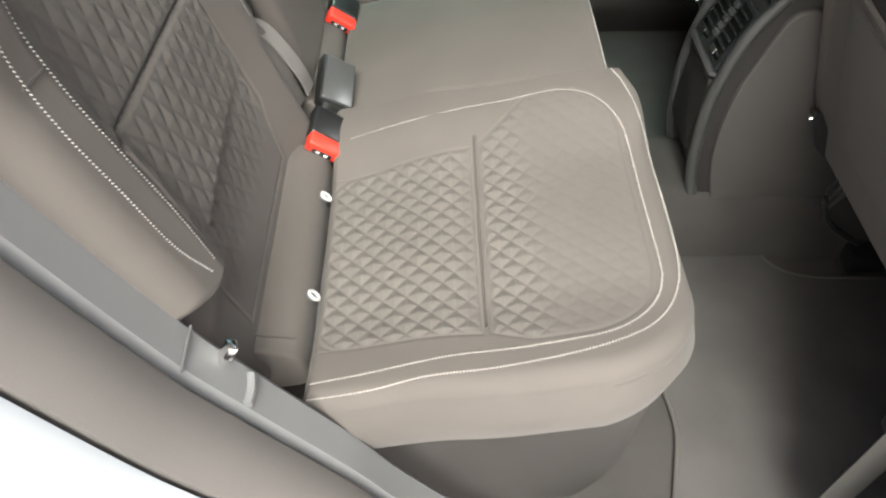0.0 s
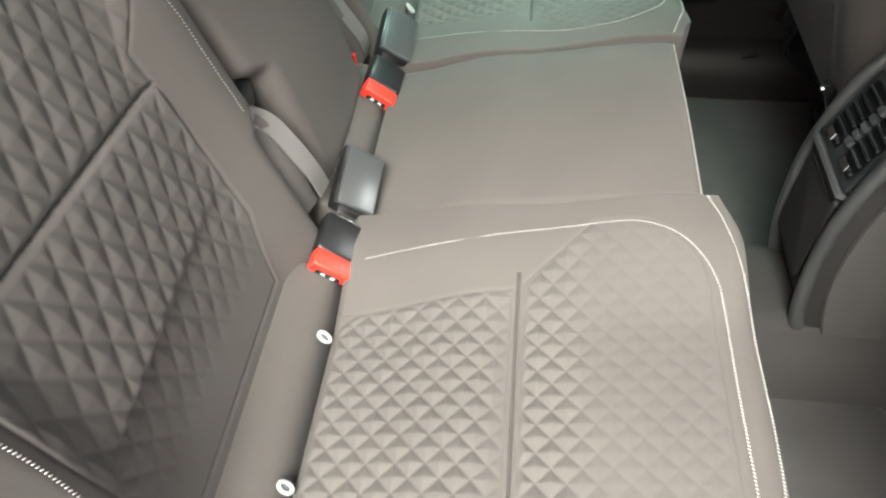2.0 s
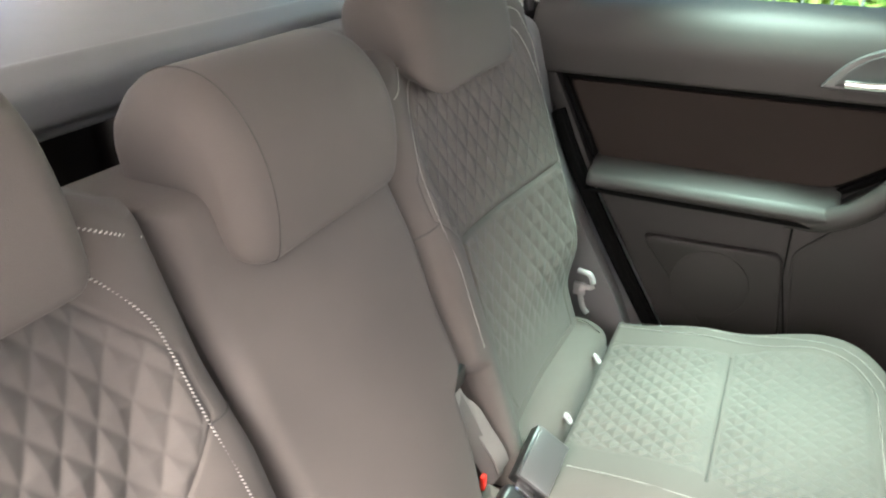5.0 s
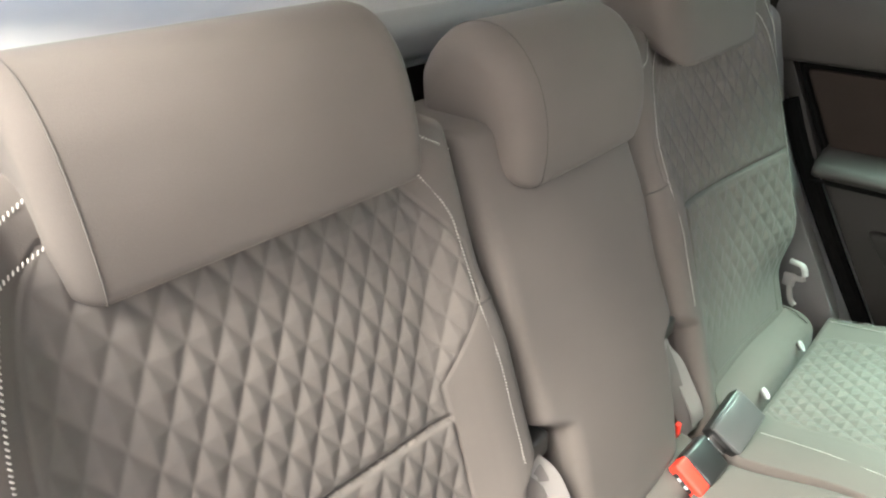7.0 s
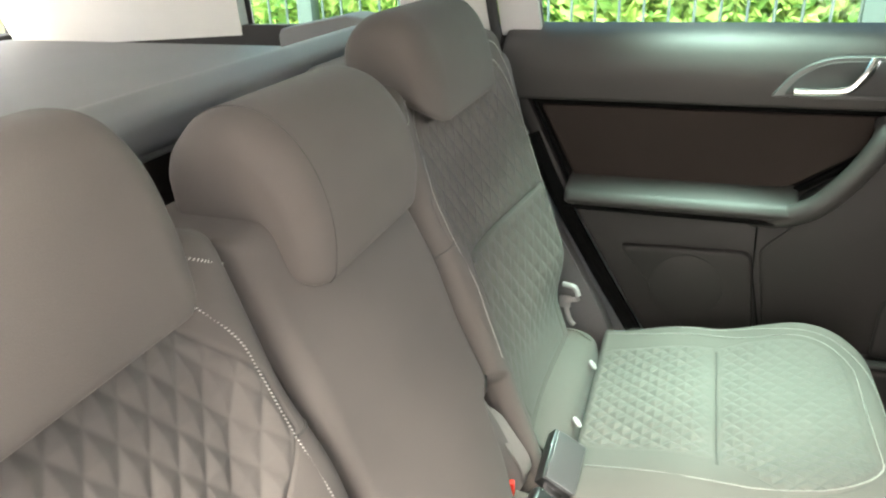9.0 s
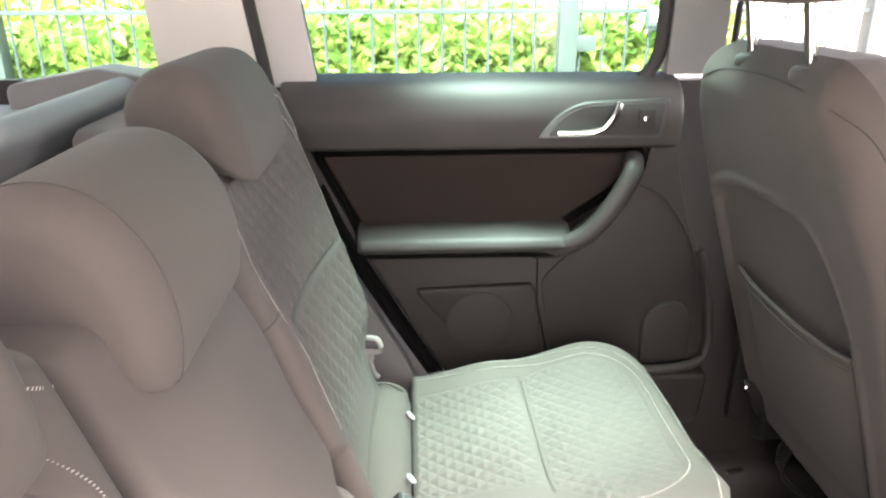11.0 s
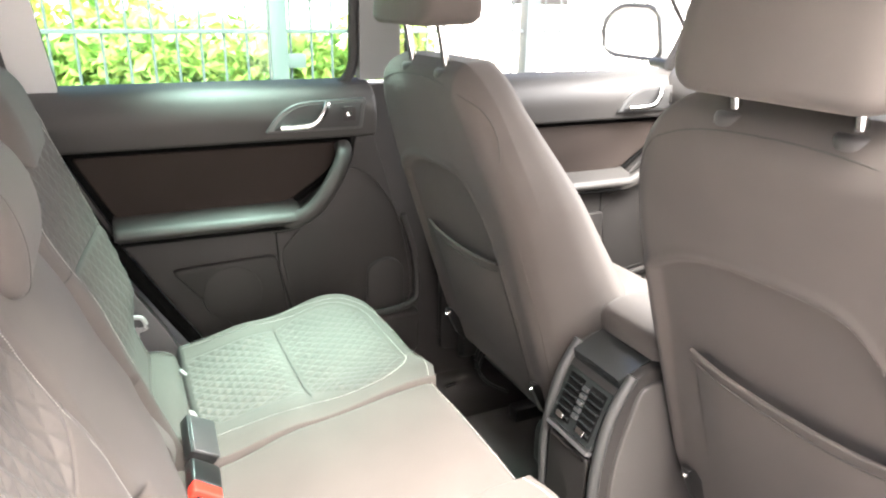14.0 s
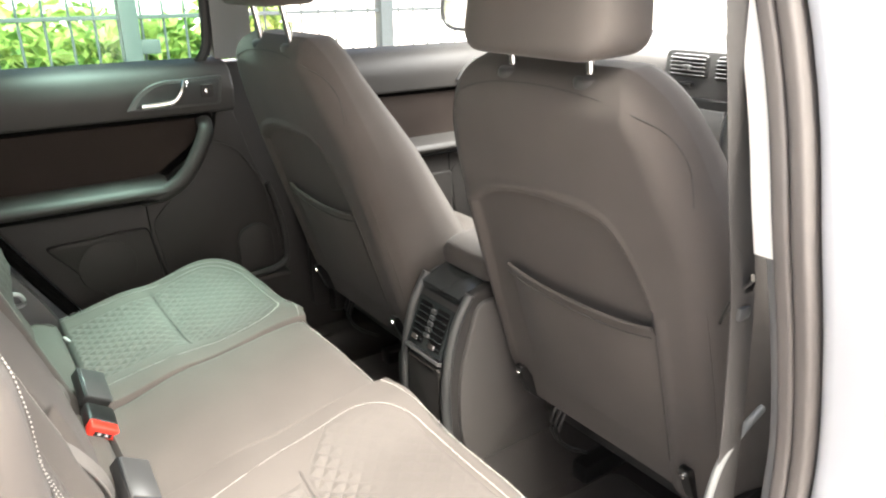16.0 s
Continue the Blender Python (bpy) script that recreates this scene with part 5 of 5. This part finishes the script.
def near_arch():
    t = thing("near_arch", "grey side trim and silver-white body edge behind the open door", "side trim", "", "structure")
    curve = spline([Vector((x, 0, z)) for x, z in ((-0.40, 1.05), (-0.37, 0.92), (-0.345, 0.80), (-0.318, 0.72), (-0.262, 0.58), (-0.225, 0.51), (-0.14, 0.36), (-0.09, 0.26), (0.0, 0.12), (0.10, 0.03))], 0.02)

    def band(name, section, material, label):
        """A strip that follows the rear edge of the opening; section: (y, back) from inside to outside."""
        bm = bmesh.new()
        rings = []
        for i, q in enumerate(curve):
            d = (curve[min(i + 1, len(curve) - 1)] - curve[max(i - 1, 0)]).normalized()
            n = Vector((-d.z, 0, d.x))
            if n.x < 0:
                n = -n
            rings.append([bm.verts.new(Vector((q.x, y, q.z)) - n * b) for y, b in section])
        k = len(section)
        for a, b in zip(rings, rings[1:]):
            for i in range(k):
                bm.faces.new((a[i], a[(i + 1) % k], b[(i + 1) % k], b[i]))
        bm.faces.new(rings[0])
        bm.faces.new(rings[-1][::-1])
        part(name, bm, material, t, label)

    band("inner_trim", [(-0.636, 0.05), (-0.640, 0.008), (-0.648, 0.0), (-0.684, 0.0), (-0.692, 0.008), (-0.692, 0.05)], JAMB, "grey plastic trim")
    band("seal", [(-0.693, 0.05), (-0.693, 0.006), (-0.702, -0.005), (-0.718, -0.009), (-0.734, -0.007), (-0.752, -0.003), (-0.766, 0.005), (-0.766, 0.05)], SEALGREY, "grey rubber door seal")
    band("painted_edge", [(-0.771, 0.06), (-0.771, 0.008), (-0.785, 0.006), (-0.86, 0.03), (-0.90, 0.08), (-0.90, 0.16)], PAINT, "silver-white painted body edge")
    for z, x in ((0.572, -0.257),):
        part("joint", tube([Vector((x + 0.001, -0.646, z)), Vector((x + 0.002, -0.69, z - 0.002))], 0.0014, 6), SATIN, t)
    part("belt_anchor", turned(box(-0.022, 0.022, -0.006, 0.006, -0.004, 0.006, 0.002), pose(-0.236, -0.655, 0.532, 0, -55, 20)), CHROME, t, "bright belt anchor")
    part("belt_end", tube(spline([Vector((-0.219, -0.652, 0.502)), Vector((-0.217, -0.664, 0.500)), Vector((-0.217, -0.672, 0.500)), Vector((-0.218, -0.683, 0.501))], 0.01), 0.0045, 8), JAMB, t)


near_arch()


def near_belt():
    t = thing("driver_belt", "dark driver's seat belt hanging on the middle pillar", "seat belt")
    line = spline([Vector((0.47, -0.650, 0.10)), Vector((0.45, -0.655, 0.45)), Vector((0.41, -0.661, 0.73)), Vector((0.375, -0.655, 0.90)), Vector((0.345, -0.643, 1.09)), Vector((0.33, -0.62, 1.30))], 0.04)
    part("webbing", strap(line, 0.038, 0.002, (1, -0.15, 0)), DARKBELT, t)
    c = Vector((0.410, -0.660, 0.752))
    part("tongue", strap([Vector((0.446, -0.614, 0.697)), Vector((0.432, -0.632, 0.735)), Vector((0.402, -0.668, 0.775)), Vector((0.388, -0.679, 0.795))], 0.010, 0.004, (0.5, 0.4, -0.6)), CHROME, t, "bright belt tongue")
    part("tongue_grip", box(c.x - 0.012, c.x + 0.012, c.y - 0.006, c.y + 0.006, c.z - 0.022, c.z - 0.004, 0.004), GRIP, t)


near_belt()

panel("far_sill", rounded_profile([(0.66, -0.02), (0.655, 0.07), (0.68, 0.11), (0.80, 0.13), (0.80, -0.02)], 0.02, 4), in_yz, -0.05, 1.7, PLASTIC, "dark plastic sill below the closed doors", "sill", 0.004)

clip = thing("sill_clip", "small bright metal clip on the far door sill", "clip")
part("clip", turned(box(-0.020, 0.020, -0.006, 0.006, -0.003, 0.004, 0.002), pose(0.486, 0.655, 0.118, 0, 0, 12)), CHROME, clip)

# ---- floor mats
def floor_mat(points, label):
    t = thing("floor_mat", label, "floor mat", "floor mats")
    out = rounded_profile(points, 0.035, 6)
    part("surface", prism(out, in_xy, 0.001, 0.012, 0.004), MAT, t)
    ring = [Vector((p[0], p[1], 0.009)) for p in out]
    part("binding", tube(ring + ring[:2], 0.0045, 8), SEAM, t, "bound edge")


floor_mat([(0.295, -0.64), (0.340, -0.48), (0.330, -0.40), (0.345, -0.092), (0.565, -0.088), (0.600, -0.160), (0.66, -0.180), (0.82, -0.184), (0.82, -0.64)], "dark carpet floor mat with a bound edge")
floor_mat([(0.27, 0.64), (0.82, 0.64), (0.82, 0.17), (0.33, 0.15)], "dark carpet floor mat on the far side")

fast = thing("mat_fastener", "dark recessed fastener plate on the floor mat", "mat fastener")
part("plate", box(0.572, 0.66, -0.66, -0.556, 0.011, 0.0145, 0.0015, 2), MAT, fast)
edge = [Vector((q[0], q[1], 0.0145)) for q in rounded_profile([(0.572, -0.66), (0.66, -0.66), (0.66, -0.556), (0.572, -0.556)], 0.012, 4)]
part("rim", tube(edge + edge[:2], 0.0025, 6), SEAM, fast)


# ---- outside: ground, fence, hedge, house
GROUND = -0.42
panel("ground", [Vector((-60, -60)), Vector((60, -60)), Vector((60, 60)), Vector((-60, 60))], in_xy, GROUND - 0.1, GROUND, SLAB, "pale paved ground round the car", "ground", 0.01)
rnd = random.Random(4)


def fence():
    t = thing("fence", "dark painted steel fence of upright bars before a hedge", "fence")
    y = 3.4
    for z in (0.925, -0.15):
        part("rail", box(-8.0, 5.2, y - 0.018, y + 0.018, z - 0.012, z + 0.012, 0.003, 1), STEEL, t)
    bar = None
    for k in range(106):
        x = -8.0 + 0.125 * k
        if bar is None:
            bar = part("bar", cylinder((0, 0, GROUND), (0, 0, 1.40), 0.008, n=8), STEEL, t)
            bar.location = (x, y, 0)
        else:
            o = new("bar", bar.data)
            o.parent = t
            o.location = (x, y, 0)
    for x in (0.625, 2.33, 4.1, -2.4):
        part("post", box(x, x + 0.10, y - 0.05, y + 0.05, GROUND, 1.7, 0.006), STEEL, t, "square steel post")
    part("lock_box", box(0.72, 0.83, y - 0.04, y + 0.02, 0.72, 0.80, 0.004), STEEL, t)


fence()


def plate():
    t = thing("fence_sign", "white plate with a dark unreadable bar on the fence", "sign")
    part("board", box(1.11, 1.29, 3.35, 3.36, 0.85, 0.94, 0.004), WHITE, t)
    part("frame", box(1.09, 1.31, 3.36, 3.375, 0.825, 0.955, 0.004), STEEL, t)
    part("bar", box(1.11, 1.29, 3.345, 3.35, 0.85, 0.872, 0.001), STEEL, t)


plate()


def hedge(x0, x1, y0, y1, top, count, material, label):
    verts, faces = [], []
    for i in range(count):
        x, y = rnd.uniform(x0, x1), y0 + (y1 - y0) * rnd.random() ** 1.6
        hill = top + 0.25 * noise.noise(Vector((x * 0.7, y * 0.7, top * 3))) + 0.18 * noise.noise(Vector((x * 2.3, y * 2.1, 4)))
        z = GROUND + (hill - GROUND) * rnd.random() ** 0.6
        s = rnd.uniform(0.05, 0.15)
        d = Vector((rnd.uniform(-1, 1), rnd.uniform(-1.2, 0.3), rnd.uniform(-0.3, 1))).normalized()
        w = d.cross(Vector((rnd.uniform(-1, 1), rnd.uniform(-1, 1), rnd.uniform(-1, 1)))).normalized() * s * 0.3
        n = d.cross(w).normalized() * s * 0.12
        c = Vector((x, y, z))
        k = len(verts)
        verts += [c - d * s * 0.5, c + w - n, c + d * s * 0.5, c - w - n, c + n * 0.6]
        faces += [(k, k + 1, k + 4), (k + 1, k + 2, k + 4), (k + 2, k + 3, k + 4), (k + 3, k, k + 4)]
    ob = mesh_object("hedge", verts, faces, material, None, "", False)
    tagged(ob, label, "hedge", "", "stuff")
    return ob


hedge(-9.0, 1.75, 3.55, 4.6, 0.86, 40000, LEAF, "dense bright green leaves of a hedge behind the fence")
hedge(-9.0, 0.2, 4.4, 5.6, 1.15, 9000, LEAF_YELLOW, "yellow-green leaves of taller shrubs")


def house():
    t = thing("house", "pale rendered house beyond the hedge", "house")
    part("wall", box(-14, 16, 9.0, 9.4, GROUND, 2.9, 0.02), RENDER, t)
    part("roof", prism(rounded_profile([(8.6, 2.9), (13.0, 4.4), (13.2, 4.2), (8.8, 2.7)], 0.02, 2), in_yz, -14.2, 16.2, 0.02), SLAB, t)
    for x in (-6, -2, 2, 6, 10):
        win = part("window", box(x - 0.6, x + 0.6, 8.97, 9.05, 1.0, 2.4, 0.02), WHITE, t)
        part("pane", box(x - 0.52, x + 0.52, 8.955, 8.968, 1.08, 2.32, 0.002), BLACK, win)


house()
